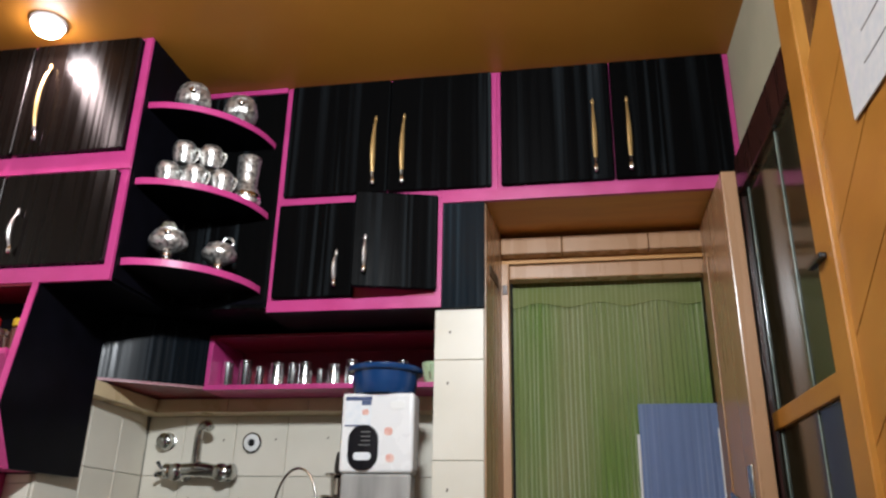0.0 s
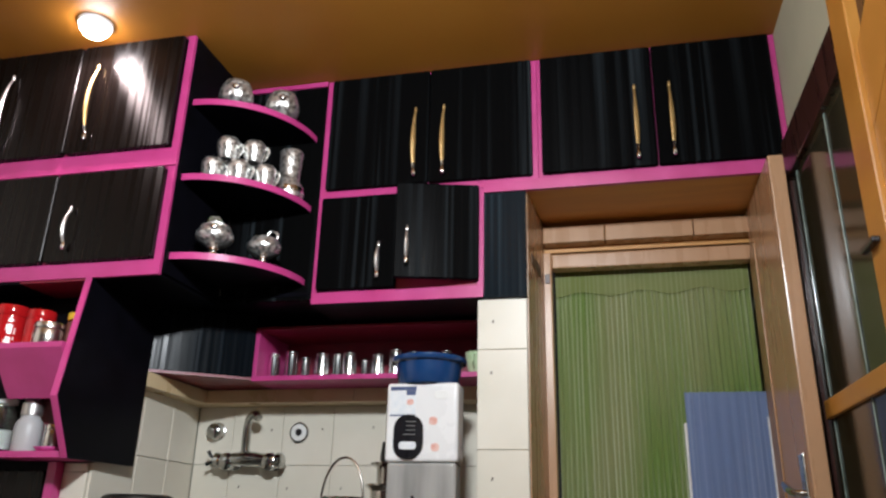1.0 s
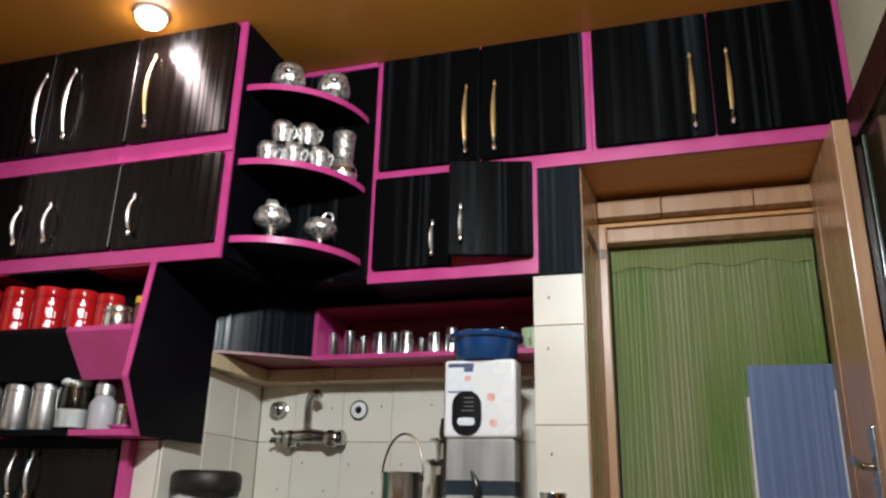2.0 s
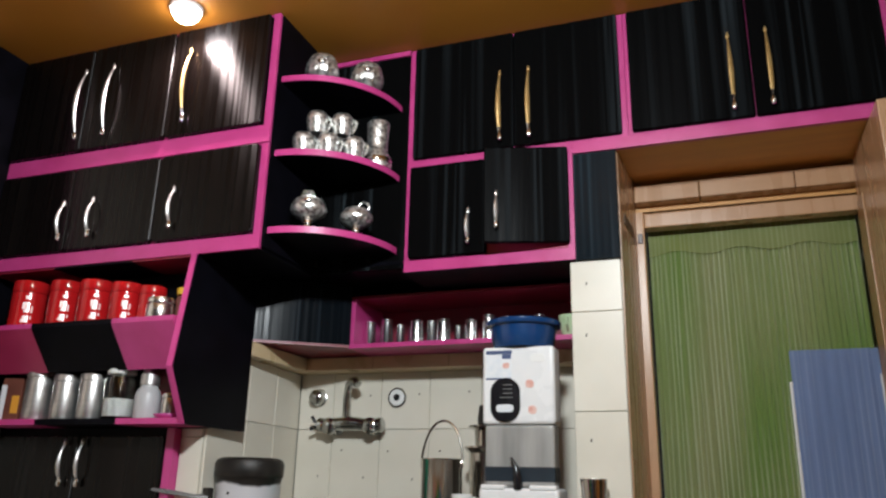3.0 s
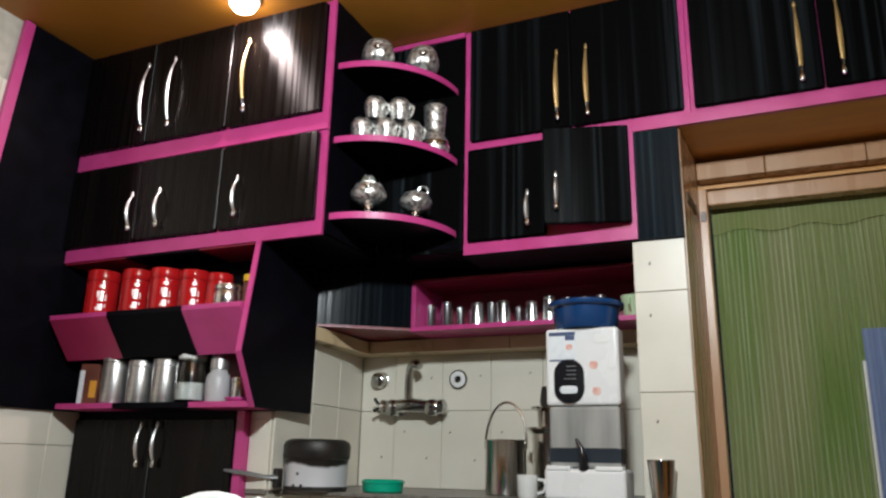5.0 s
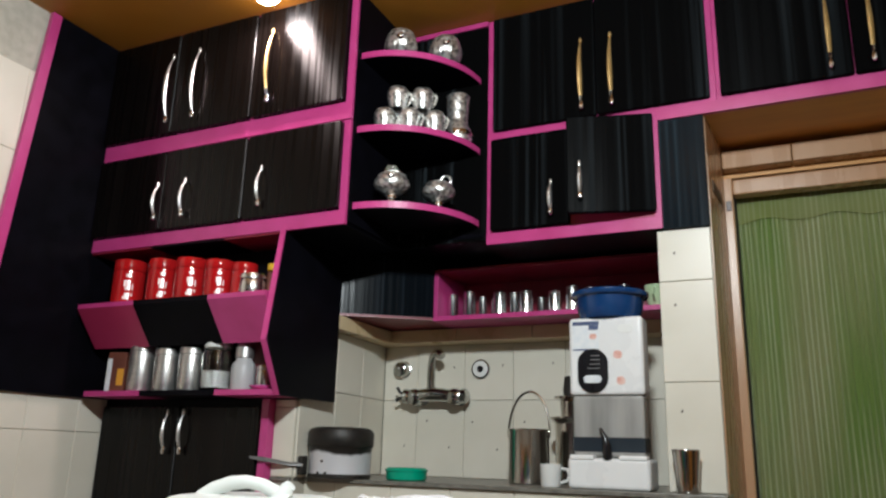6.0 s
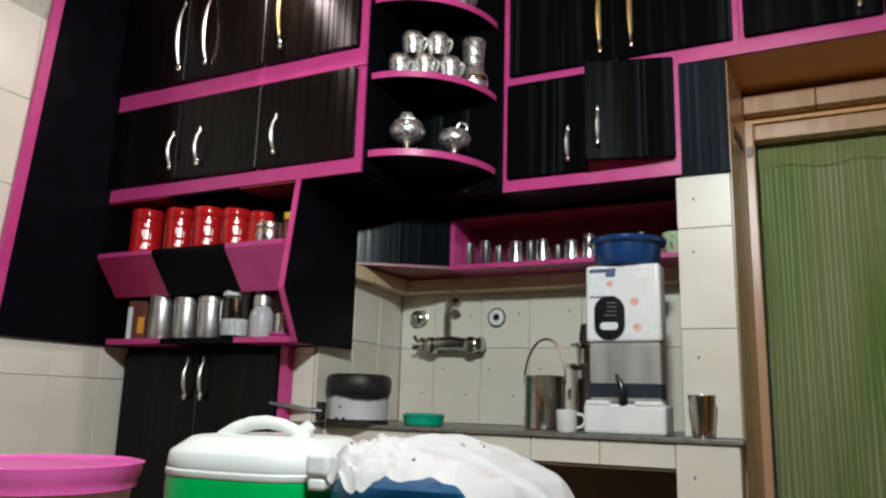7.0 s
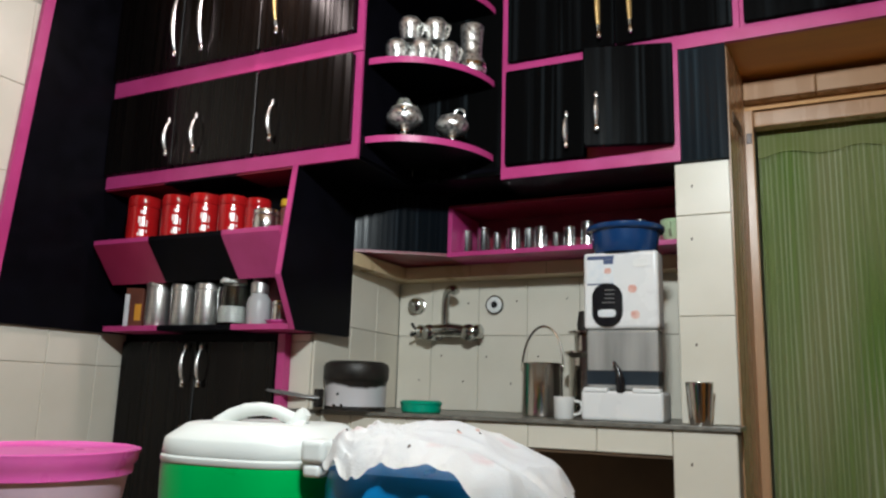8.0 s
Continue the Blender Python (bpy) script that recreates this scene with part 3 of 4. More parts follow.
for x0, x1, hx in ((-1.925, -1.565, -1.604), (-1.561, -1.226, -1.533)):
    d = inpart("door", moved(rounded_panel(x1 - x0, 1.02, 0.016, 0.006), shift((x0 + x1) / 2, -0.099, 0.595)), LAMINATE_WARM, b)
    handle(d, hx + 1.52, -0.117 + 0.15, 0.957, 1.086, False, 0.022, 0.0052)

# ---- counter ----
c_front = c = thing("counter", (-0.49, 0.28, 0), "stone-topped sink counter with cream tiled front edge", "counter", kind="structure")
inpart("slab", box(-1.1920, -0.082, 0.877, -1.1125, -0.012, 0.889, 0.002), SLAB, c)
inpart("slab", box(-1.1575, -0.012, 0.877, 0.172, 0.5675, 0.889, 0.002), SLAB, c)
# bearer and back carry the shade under the counter in their brown colour
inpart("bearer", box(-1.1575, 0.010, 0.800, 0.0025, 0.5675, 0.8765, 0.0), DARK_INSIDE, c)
inpart("inner_back", box(-1.1575, 0.44, 0.0, 0.0025, 0.5675, 0.7995, 0.0), DARK_INSIDE, c, "back below the counter, painted dark brown as shade")

# ledge course over the back-splash
l = thing("ledge", (-0.5, 0.54, 1.385), "thin tiled ledge course over the splash-back", "ledge", kind="structure")
for x0, x1 in ((-1.0755, -0.80), (-0.798, -0.50), (-0.498, -0.20), (-0.198, 0.0115)):
    inpart("back_ledge", box(x0, 0.466, 1.384, x1, 0.5675, 1.4325, 0.003), LEDGE_TILE, l)
inpart("side_ledge", box(-1.1575, 0.088, 1.384, -1.0760, 0.5675, 1.4325, 0.003), LEDGE_TILE, l)

# ---- doorway ----
f = thing("door_frame", (0.53, 0.39, 0), "varnished wooden door frame with deep lining", "door frame", kind="structure")
inpart("lining", prism([(0.1640, 0.1085), (0.1675, 0.1085), (0.190, 0.394), (0.1640, 0.394)], 0, 1.9855), WOOD_PALE, f)
inpart("stile", box(0.1645, 0.3945, 0, 0.216, 0.45, 1.878, 0.005), WOOD_PALE, f)
inpart("stile", box(0.866, 0.3945, 0, 0.940, 0.45, 1.878, 0.006), WOOD_PALE, f)
inpart("head", box(0.2162, 0.3945, 1.818, 0.8658, 0.45, 1.870, 0.006), WOOD_PALE, f)
for x0, x1 in ((0.1905, 0.40), (0.402, 0.69), (0.692, 0.94)):
    inpart("cross_board", box(x0, 0.375, 1.905, x1, 0.4295, 1.964, 0.004), WOOD_PALE, f)
inpart("hinge", box(0.1930, 0.3895, 1.764, 0.2100, 0.3942, 1.798, 0.002), WOOD_DARK, f, "dark metal hinge plate")
inpart("hinge", prism([(0.1727, 0.170), (0.1747, 0.170), (0.1866, 0.320), (0.1846, 0.320)], 1.764, 1.798), DARK_INSIDE, f, "brown metal hinge plate")

d = thing("door_leaf", (0.90, 0.2, 0), "plain varnished wooden door leaf standing open", "door")
inpart("panel", box(0.862, -0.030, 0.01, 0.904, 0.388, 1.980, 0.004), WOOD_PALE, d)
inpart("stile_edge", box(0.8575, 0.30, 0.01, 0.8618, 0.388, 1.84, 0.002), WOOD, d)
h = inpart("handle", tube([(0.856, 0.035, 1.075), (0.836, 0.036, 1.075), (0.828, 0.05, 1.078), (0.827, 0.10, 1.09), (0.830, 0.15, 1.102)], [0.009, 0.009, 0.010, 0.010, 0.008], 10), TAP_CHROME, d, "worn lever handle")
inpart("plate", box(0.8556, 0.01, 0.99, 0.8618, 0.062, 1.17, 0.003), STEEL, d)


def cloth_sheet(x0, x1, z0, z1, y, depth, folds, seed, nz=14, wave=0.0):
    """A hanging cloth with upright folds of uneven depth."""
    rnd = random.Random(seed)
    phase = [rnd.uniform(0, 6.28) for _ in range(5)]
    nx = folds * 8
    bm = bmesh.new()
    grid = []
    for j in range(nz + 1):
        v = j / nz
        row = []
        for i in range(nx + 1):
            s = i / nx
            yy = y + depth * (0.6 * math.sin(2 * math.pi * folds * s + 1.1 * math.sin(5 * s + phase[0])) + 0.4 * math.sin(2 * math.pi * folds * 0.43 * s + phase[1] + 0.6 * v)) * (0.55 + 0.45 * v)
            zz = z1 + (z0 - z1) * v
            if wave and j == nz:
                zz += wave * math.sin(2 * math.pi * 3.2 * s + phase[2])
            row.append(bm.verts.new((x0 + (x1 - x0) * s, yy, zz)))
        grid.append(row)
    for j in range(nz):
        for i in range(nx):
            bm.faces.new((grid[j][i], grid[j][i + 1], grid[j + 1][i + 1], grid[j + 1][i]))
    for f in bm.faces:
        f.smooth = True
    bmesh.ops.solidify(bm, geom=bm.faces[:], thickness=0.0015)
    return bm


c = thing("curtain", (0.55, 0.50, 0), "green sheer striped curtain hanging in the doorway", "curtain")
inpart("cloth", cloth_sheet(0.222, 0.862, 0.02, 1.84, 0.474, 0.0085, 38, 3), CURTAIN, c, smooth=80)
inpart("valance", cloth_sheet(0.222, 0.862, 1.742, 1.845, 0.4672, 0.0016, 9, 5, 4, 0.009), CURTAIN_TOP, c, "plain olive-green scalloped top band", 80)
inpart("rod", moved(tube([(0, 0, 0), (0.66, 0, 0)], 0.008), shift(0.232, 0.470, 1.850)), STEEL, c)
c = thing("blue_cloth", (0.74, 0.478, 0), "blue cloth hanging in front of the green curtain", "cloth")
inpart("cloth", cloth_sheet(0.622, 0.872, 0.02, 1.398, 0.456, 0.004, 8, 8), BLUE_CLOTH, c, smooth=80)
# this strip's white stands in for the reflection along the door leaf
inpart("edge", tube([(0.868, 0.450, 1.318), (0.868, 0.450, 0.9), (0.868, 0.450, 0.02)], 0.006, 8), WHITE_PLASTIC, c, "white upright strip along the edge")
inpart("edge", tube([(0.618, 0.452, 1.30), (0.616, 0.452, 0.9), (0.614, 0.452, 0.02)], 0.005, 8), WHITE_PLASTIC, c, "white upright strip along the edge")

# ---- side wall by the doorway: glazed cupboard and plank panelling ----
g = thing("glazed_cupboard", (0.93, -0.24, 0), "dark glazed wall cupboard with wooden rails", "cupboard")
inpart("pane", box(0.940, -0.575, 0.10, 0.946, 0.06, 1.94, 0.0), PANE, g, "dark reflecting glass pane")
inpart("top_rail", box(0.926, -0.575, 1.94, 0.9545, 0.10, 2.062, 0.003), WOOD_DARK, g, "dark red-brown top rail")
inpart("middle_rail", box(0.928, -0.575, 1.254, 0.9395, 0.03, 1.300, 0.003), WOOD_YELLOW, g)
inpart("back_stile", box(0.928, 0.0605, 0.0, 0.9545, 0.10, 1.94, 0.003), WOOD_DARK, g)
inpart("bottom_rail", box(0.928, -0.575, 0.0, 0.9545, 0.06, 0.0995, 0.003), WOOD_DARK, g)
for y0 in (-0.008, -0.325):
    inpart("pane_edge", box(0.9365, y0, 0.10, 0.9395, y0 + 0.004, 1.2535, 0.001), GLASS_EDGE, g, "ground glass edge")
    inpart("pane_edge", box(0.9365, y0, 1.3005, 0.9395, y0 + 0.004, 1.9395, 0.001), GLASS_EDGE, g, "ground glass edge")
latch = inpart("latch", box(0.890, -0.640, 1.492, 0.9048, -0.560, 1.504, 0.003), BLACK_PLASTIC, g, "dark metal latch")

p = thing("plank_panel", (0.90, -1.0, 0), "orange-brown varnished plank panel on the side wall", "panel", kind="structure")
inpart("post", box(0.905, -0.672, 0.0, 0.9545, -0.5755, TOP - 0.004, 0.004), WOOD_YELLOW, p, "rounded wooden corner post")
inpart("sheet", box(0.930, -1.90, 0.0, 0.9545, -0.6725, TOP - 0.004, 0.0), WOOD_DARK, p)
for i in range(-6, 22):
    z = 0.19 * i
    y0, y1 = -0.673, -1.36
    slope = 0.62
    q = [(y0, z), (y1, z + slope * (y0 - y1)), (y1, z + slope * (y0 - y1) + 0.186), (y0, z + 0.186)]
    if q[0][1] < 0 or q[2][1] > 2.45:
        continue
    bm = prism(q, 0.918, 0.9298)
    inpart("plank", moved(bm, UP), WOOD_YELLOW, p)
s = thing("wall_sheet", (0.91, -0.98, 1.78), "pale printed paper sheet pinned on the panelling", "poster")
inpart("sheet", box(0.912, -1.28, 1.66, 0.9145, -0.86, 2.42, 0.0), PAPER, s)
for i in range(12):
    inpart("print_line", box(0.9112, -1.12 - 0.01 * (i % 3), 1.72 + 0.055 * i, 0.9118, -0.94 - 0.012 * (i % 4), 1.7225 + 0.055 * i, 0.0), GREY_PLASTIC, s, "faint grey row")

# ---- lamps ----
b = thing("bulb", (-1.140, -0.378, 2.416), "glowing white round lamp set close under the ceiling", "lamp")
part("globe", moved(lathe([(0, -0.030), (0.018, -0.028), (0.034, -0.020), (0.043, -0.008), (0.045, 0.004), (0.0, 0.004)], 24), shift(0, 0, 0.022)), BULB, b, "glowing glass globe").visible_shadow = False
part("holder", lathe([(0.047, 0.027), (0.052, 0.030), (0.054, 0.041), (0, 0.0415)], 28), WHITE_PLASTIC, b)
b = thing("pendant_lamp", (0.26, -1.96, 2.12), "lit compact fluorescent lamp hung on a rod from the ceiling", "lamp")
for dx in (-0.03, 0.0, 0.03):
    part("tube", tube([(dx, 0, -0.06), (dx, 0, 0.05)], 0.011, 12), TUBE, b).visible_shadow = False
part("holder", lathe([(0, 0.0505), (0.046, 0.0505), (0.046, 0.075), (0.020, 0.100), (0, 0.101)], 24), WHITE_PLASTIC, b)
part("rod", lathe([(0.006, 0.1012), (0.006, TOP - 2.121)], 10), WHITE_PLASTIC, b)

# ---- steel and silver ware on the corner shelves ----
def silver_pot(place, radius, height, turn=0.0):
    """A faceted round pot with a low dome and a bright boss."""
    ob = thing("silver_pot", place, "round hammered silver pot with bright boss", "pot", "silver ware", turn=turn)
    r, h = radius, height
    part("body", lathe([(0, 0), (0.42 * r, 0), (0.40 * r, 0.07 * h), (0.66 * r, 0.13 * h), (0.94 * r, 0.30 * h), (r, 0.46 * h), (0.96 * r, 0.60 * h), (0.84 * r, 0.74 * h), (0, 0.75 * h)], 16), SILVER, ob, smooth=12)
    part("lid", lathe([(0.82 * r, 0.7505 * h), (0.86 * r, 0.77 * h), (0.70 * r, 0.89 * h), (0.38 * r, 0.98 * h), (0, h)], 16), SILVER, ob, smooth=12)
    part("boss", moved(lathe([(0, 0.010), (0.008, 0.008), (0.011, 0.003), (0.012, 0)], 14), shift(0.0, -0.985 * r, 0.56 * h) @ Matrix.Rotation(radians(90), 4, "X")), CHROME, ob, "bright round boss")
    part("foot_ring", lathe([(0.38 * r, 0), (0.47 * r, 0), (0.47 * r, 0.05 * h), (0.40 * r, 0.07 * h)], 24, closed=False), CHROME, ob)
    return ob


def footed_bowl(place, radius, height, fan, turn=0.0):
    """A bulging bowl on a ringed stem, with an upright fan-shaped plate or a ring grip on its lid."""
    ob = thing("silver_bowl", place, "footed hammered silver bowl with upright fan plate" if fan else "footed hammered silver bowl with ring grip", "bowl", "silver ware", turn=turn)
    r, h = radius, height
    part("body", lathe([(0.30 * r, 0.30 * h), (0.55 * r, 0.34 * h), (0.90 * r, 0.45 * h), (r, 0.56 * h), (0.95 * r, 0.66 * h), (0.78 * r, 0.78 * h), (0, 0.785 * h)], 30), SILVER, ob, smooth=50)
    part("stem", lathe([(0, 0), (0.50 * r, 0), (0.50 * r, 0.05 * h), (0.34 * r, 0.10 * h), (0.31 * r, 0.16 * h), (0.41 * r, 0.20 * h), (0.31 * r, 0.24 * h), (0.30 * r, 0.2995 * h)], 24), CHROME, ob, "ringed bright stem")
    part("lid", lathe([(0.76 * r, 0.7855 * h), (0.78 * r, 0.80 * h), (0.50 * r, 0.86 * h), (0, 0.885 * h)], 28), SILVER, ob)
    if fan:
        arc = [(0.44 * r * math.cos(a), 0.24 * h * math.sin(a) * (1 + 0.08 * math.cos(6 * a))) for a in (math.pi * i / 14 for i in range(15))]
        plate = moved(prism(arc, -0.002, 0.002), shift(0, -0.50 * r, 0.76 * h) @ Matrix.Rotation(radians(125), 4, "X"))
        part("plate", plate, TAP_CHROME, ob, "upright fan-shaped plate")
        part("boss", moved(lathe([(0, 0.012), (0.007, 0.010), (0.010, 0.003), (0.011, 0)], 14), shift(0.0, -0.95 * r, 0.66 * h) @ Matrix.Rotation(radians(90), 4, "X")), CHROME, ob, "bright round boss")
    else:
        ring = [(0.30 * r * math.cos(a), 0, 0.93 * h + 0.14 * h * math.sin(a)) for a in (2 * math.pi * i / 16 for i in range(17))]
        part("grip", moved(tube(ring, 0.07 * r, 8), shift(0.42 * r, 0, -0.02 * h)), SILVER, ob, "ring grip")
    return ob


Z1, Z2, Z3 = (z + 0.0008 for z in SHELF_TOPS)
silver_pot((-0.762, -0.125, Z1), 0.057, 0.122, turn=25)
silver_pot((-0.640, -0.030, Z1), 0.057, 0.122, turn=25)
footed_bowl((-0.764, -0.140, Z3), 0.058, 0.134, True, turn=25)
footed_bowl((-0.646, -0.040, Z3), 0.054, 0.120, False, turn=20)


def silver_cup(place, r=0.037, h=0.076, turn=25.0):
    ob = thing("silver_cup", place, "small hammered silver cup stacked upside down on the corner shelf", "cup", "silver cups", turn=turn)
    part("body", lathe([(0, 0.004), (0.60 * r, 0.004), (0.62 * r, 0), (0.70 * r, 0), (0.74 * r, 0.06 * h), (0.92 * r, 0.42 * h), (0.97 * r, 0.66 * h), (0.92 * r, 0.84 * h), (0.76 * r, 0.96 * h), (0.5 * r, h), (0, h)], 26), SILVER, ob, smooth=50)
    part("foot_ring", lathe([(0.44 * r, h - 0.001), (0.56 * r, h + 0.0004), (0.54 * r, h + 0.0006), (0.42 * r, h + 0.0006)], 24, closed=False), CHROME, ob)
    part("handle", tube([(0.90 * r, 0, 0.80 * h), (1.16 * r, 0, 0.74 * h), (1.22 * r, 0, 0.62 * h), (1.06 * r, 0, 0.36 * h), (0.84 * r, 0, 0.16 * h)], 0.0036, 8, 1.6), SILVER, ob, "flat strap handle")
    return ob


for x, y in ((-0.788, -0.165), (-0.714, -0.135), (-0.648, -0.085)):
    silver_cup((x, y, Z2))
for x, y in ((-0.751, -0.150), (-0.681, -0.110)):
    silver_cup((x, y, Z2 + 0.0768))
vv = thing("silver_vase", (-0.606, 0.008, Z2), "tall engraved silver vase with spreading foot", "vase")
part("body", lathe([(0, 0), (0.047, 0), (0.050, 0.012), (0.049, 0.035), (0.040, 0.050), (0.034, 0.064), (0.034, 0.085), (0.037, 0.13), (0.039, 0.165), (0.037, 0.168), (0.033, 0.13), (0, 0.09)], 30), SILVER, vv, smooth=50)
part("band", lathe([(0.0485, 0.012), (0.0515, 0.017), (0.0515, 0.026), (0.0495, 0.033)], 30, closed=False), CHROME, vv, "bright foot band")

# ---- tumblers in the rack ----
def tumbler(place, r, h, taper=0.82, rack=True, group="steel tumblers", label="polished steel tumbler upside down on the pink rack"):
    """A tapering tumbler with a rolled rim, standing on its rim in the rack and on its foot elsewhere."""
    ob = thing("tumbler", place, label, "tumbler", group)
    prof = [(0, 0), (taper * r, 0), (taper * r * 1.02, 0.02 * h), (r, 0.97 * h), (1.05 * r, 0.985 * h), (1.04 * r, h), (0.97 * r, h), (taper * r * 0.95, 0.06 * h), (0, 0.05 * h)]
    if rack:
        prof = [(a, h - z) for a, z in prof]
    part("body", lathe(prof, 28), TUMBLER_STEEL if rack else PAIL_STEEL, ob)
    if rack:
        part("rim", moved(lathe([(taper * r, 0), (taper * r * 1.06, 0.002), (taper * r * 1.06, 0.006), (taper * r, 0.008)], 28, closed=False), shift(0, 0, 0.88 * h)), CHROME, ob)
    return ob


for x, y, r0, h0 in ((-0.778, 0.385, 0.021, 0.092), (-0.715, 0.395, 0.024, 0.100), (-0.668, 0.410, 0.016, 0.082), (-0.632, 0.45, 0.022, 0.078), (-0.593, 0.385, 0.026, 0.088), (-0.541, 0.395, 0.018, 0.088),
                     (-0.492, 0.385, 0.025, 0.088), (-0.444, 0.41, 0.015, 0.070), (-0.455, 0.46, 0.022, 0.078), (-0.388, 0.385, 0.024, 0.080), (-0.325, 0.385, 0.024, 0.094), (-0.265, 0.400, 0.024, 0.088), (-0.205, 0.400, 0.024, 0.086), (-0.150, 0.40, 0.022, 0.09)):
    tumbler((x, y, 1.4508), r0, h0, 0.90)
cu = thing("cup", (-0.040, 0.36, 1.4508), "pale green ceramic cup on the pink rack", "cup")
part("body", lathe([(0, 0), (0.022, 0), (0.024, 0.004), (0.033, 0.04), (0.036, 0.072), (0.034, 0.073), (0.028, 0.03), (0, 0.012)], 26), GREEN_CUP, cu)
part("handle", tube([(0.0, -0.034, 0.06), (0.0, -0.052, 0.054), (0.0, -0.055, 0.036), (0.0, -0.030, 0.018)], 0.004, 8), GREEN_CUP, cu)

# ---- jars on the open shelves ----
def canister(place, r, h):
    ob = thing("canister", place, "glossy red plastic kitchen canister with pale print and painted highlight", "canister", "red canisters", turn=36)
    part("body", lathe([(0, 0), (0.94 * r, 0), (r, 0.012), (r, 0.74 * h), (0.975 * r, 0.75 * h), (0, 0.75 * h)], 34), RED_PLASTIC, ob)
    part("lid", lathe([(1.0 * r, 0.755 * h), (1.015 * r, 0.765 * h), (1.015 * r, 0.95 * h), (0.97 * r, 0.995 * h), (0.80 * r, h), (0, h)], 34), RED_PLASTIC, ob, "matching red lid")
    # pale cells: some print, mostly the lamp's highlight painted on the wall
    bm = bmesh.new()
    grid = []
    for j in range(9):
        row = []
        for i in range(9):
            a = radians(-101 + 44 * i / 8)
            row.append(bm.verts.new(((r + 0.0006) * math.cos(a), (r + 0.0006) * math.sin(a), h * (0.10 + 0.56 * j / 8))))
        grid.append(row)
    for j in range(8):
        for i in range(8):
            if i in (2, 3, 4) and j not in (2, 6) or i == 6 and j in (1, 3, 4) or i == 1 and j in (0, 4, 5):
                bm.faces.new((grid[j][i], grid[j][i + 1], grid[j + 1][i + 1], grid[j + 1][i]))
    for f in bm.faces:
        f.smooth = True
    part("print", bm, PRINT_GLINT, ob, "pale print with the painted highlight on the red")
    return ob


for x, y, r0, h0 in ((-1.765, -0.222, 0.054, 0.160), (-1.610, -0.220, 0.050, 0.152), (-1.482, -0.220, 0.052, 0.145), (-1.364, -0.215, 0.047, 0.131), (-1.266, -0.205, 0.041, 0.116)):
    canister((x, y, 1.4438), r0, h0)


def jar(name, place, r, h, mat, lid, label, category, lid_h=0.02, group="", neck=0.9):
    ob = thing(name, place, label, category, group)
    part("body", lathe([(0, 0), (0.95 * r, 0), (r, 0.004), (r, h - lid_h - 0.006), (neck * r, h - lid_h), (0, h - lid_h)], 28), mat, ob)
    part("lid", lathe([(neck * r, h - lid_h + 0.0005), (1.02 * r, h - lid_h + 0.002), (1.02 * r, h - 0.003), (0.97 * r, h), (0, h)], 28), lid, ob)
    return ob


jar("steel_bowl", (-1.200, -0.240, 1.4438), 0.043, 0.066, STEEL, STEEL, "small lidded steel bowl on the pink shelf", "bowl", 0.016)
jar("bottle", (-1.145, -0.205, 1.4438), 0.022, 0.105, BROWN, YELLOW, "small dark bottle with yellow cap", "bottle", 0.024, neck=0.6)
Y2, ZB = -0.165, 1.1518
pk = thing("packet", (-1.815, Y2, ZB), "small carton with white, brown and orange print", "carton", turn=12)
part("box", box(-0.036, -0.02, 0, 0.036, 0.02, 0.138, 0.003), BROWN, pk)
part("label", box(-0.0365, -0.0212, 0.0, -0.018, -0.0202, 0.115, 0.0003), PAPER, pk, "white printed strip")
part("label", box(0.006, -0.0212, 0.022, 0.032, -0.0202, 0.080, 0.0003), ORANGE, pk, "orange printed patch")
for x, r0, h0 in ((-1.712, 0.043, 0.160), (-1.597, 0.041, 0.142), (-1.488, 0.041, 0.142)):
    jar("steel_canister", (x, Y2, ZB), r0, h0, MATT_STEEL, MATT_STEEL, "tall brushed steel canister on the open shelf", "canister", 0.022, "steel canisters", 0.96)
gj = thing("glass_jar", (-1.378, Y2, ZB), "glass jar half full of white powder with cream lid", "jar")
part("body", lathe([(0, 0), (0.046, 0), (0.050, 0.006), (0.050, 0.115), (0.042, 0.130), (0.042, 0.138), (0.0395, 0.138), (0.0395, 0.130), (0.0475, 0.114), (0.0475, 0.008), (0, 0.004)], 30), GLASS, gj)
part("powder", lathe([(0, 0.0045), (0.0468, 0.0085), (0.0468, 0.062), (0.0, 0.066)], 30), SALT, gj, "white powder filling")
part("lid", lathe([(0.0425, 0.1385), (0.0445, 0.140), (0.0445, 0.155), (0.041, 0.158), (0, 0.158)], 30), IVORY_PLASTIC, gj, "cream screw lid")
pb = thing("pump_bottle", (-1.266, Y2, ZB), "frosted grey bottle with silver cap", "bottle")
part("body", lathe([(0, 0), (0.037, 0), (0.039, 0.005), (0.040, 0.070), (0.035, 0.086), (0.027, 0.095), (0.026, 0.102), (0, 0.102)], 28), CLOUDY, pb)
part("cap", lathe([(0.027, 0.1025), (0.029, 0.105), (0.029, 0.136), (0.024, 0.142), (0.023, 0.158), (0.018, 0.163), (0, 0.164)], 24), MATT_STEEL, pb, "silver cap")
dish = thing("dish", (-1.172, Y2 - 0.008, ZB), "small pink dish with a steel pot on the shelf", "dish")
part("plate", lathe([(0, 0), (0.030, 0), (0.046, 0.010), (0.047, 0.012), (0.044, 0.012), (0.028, 0.004), (0, 0.004)], 26), PINK_PLASTIC, dish)
jar("steel_pot", (-1.172, Y2 - 0.008, ZB + 0.0045), 0.026, 0.070, STEEL, STEEL, "small steel pot with lid standing in a dish", "pot", 0.014)

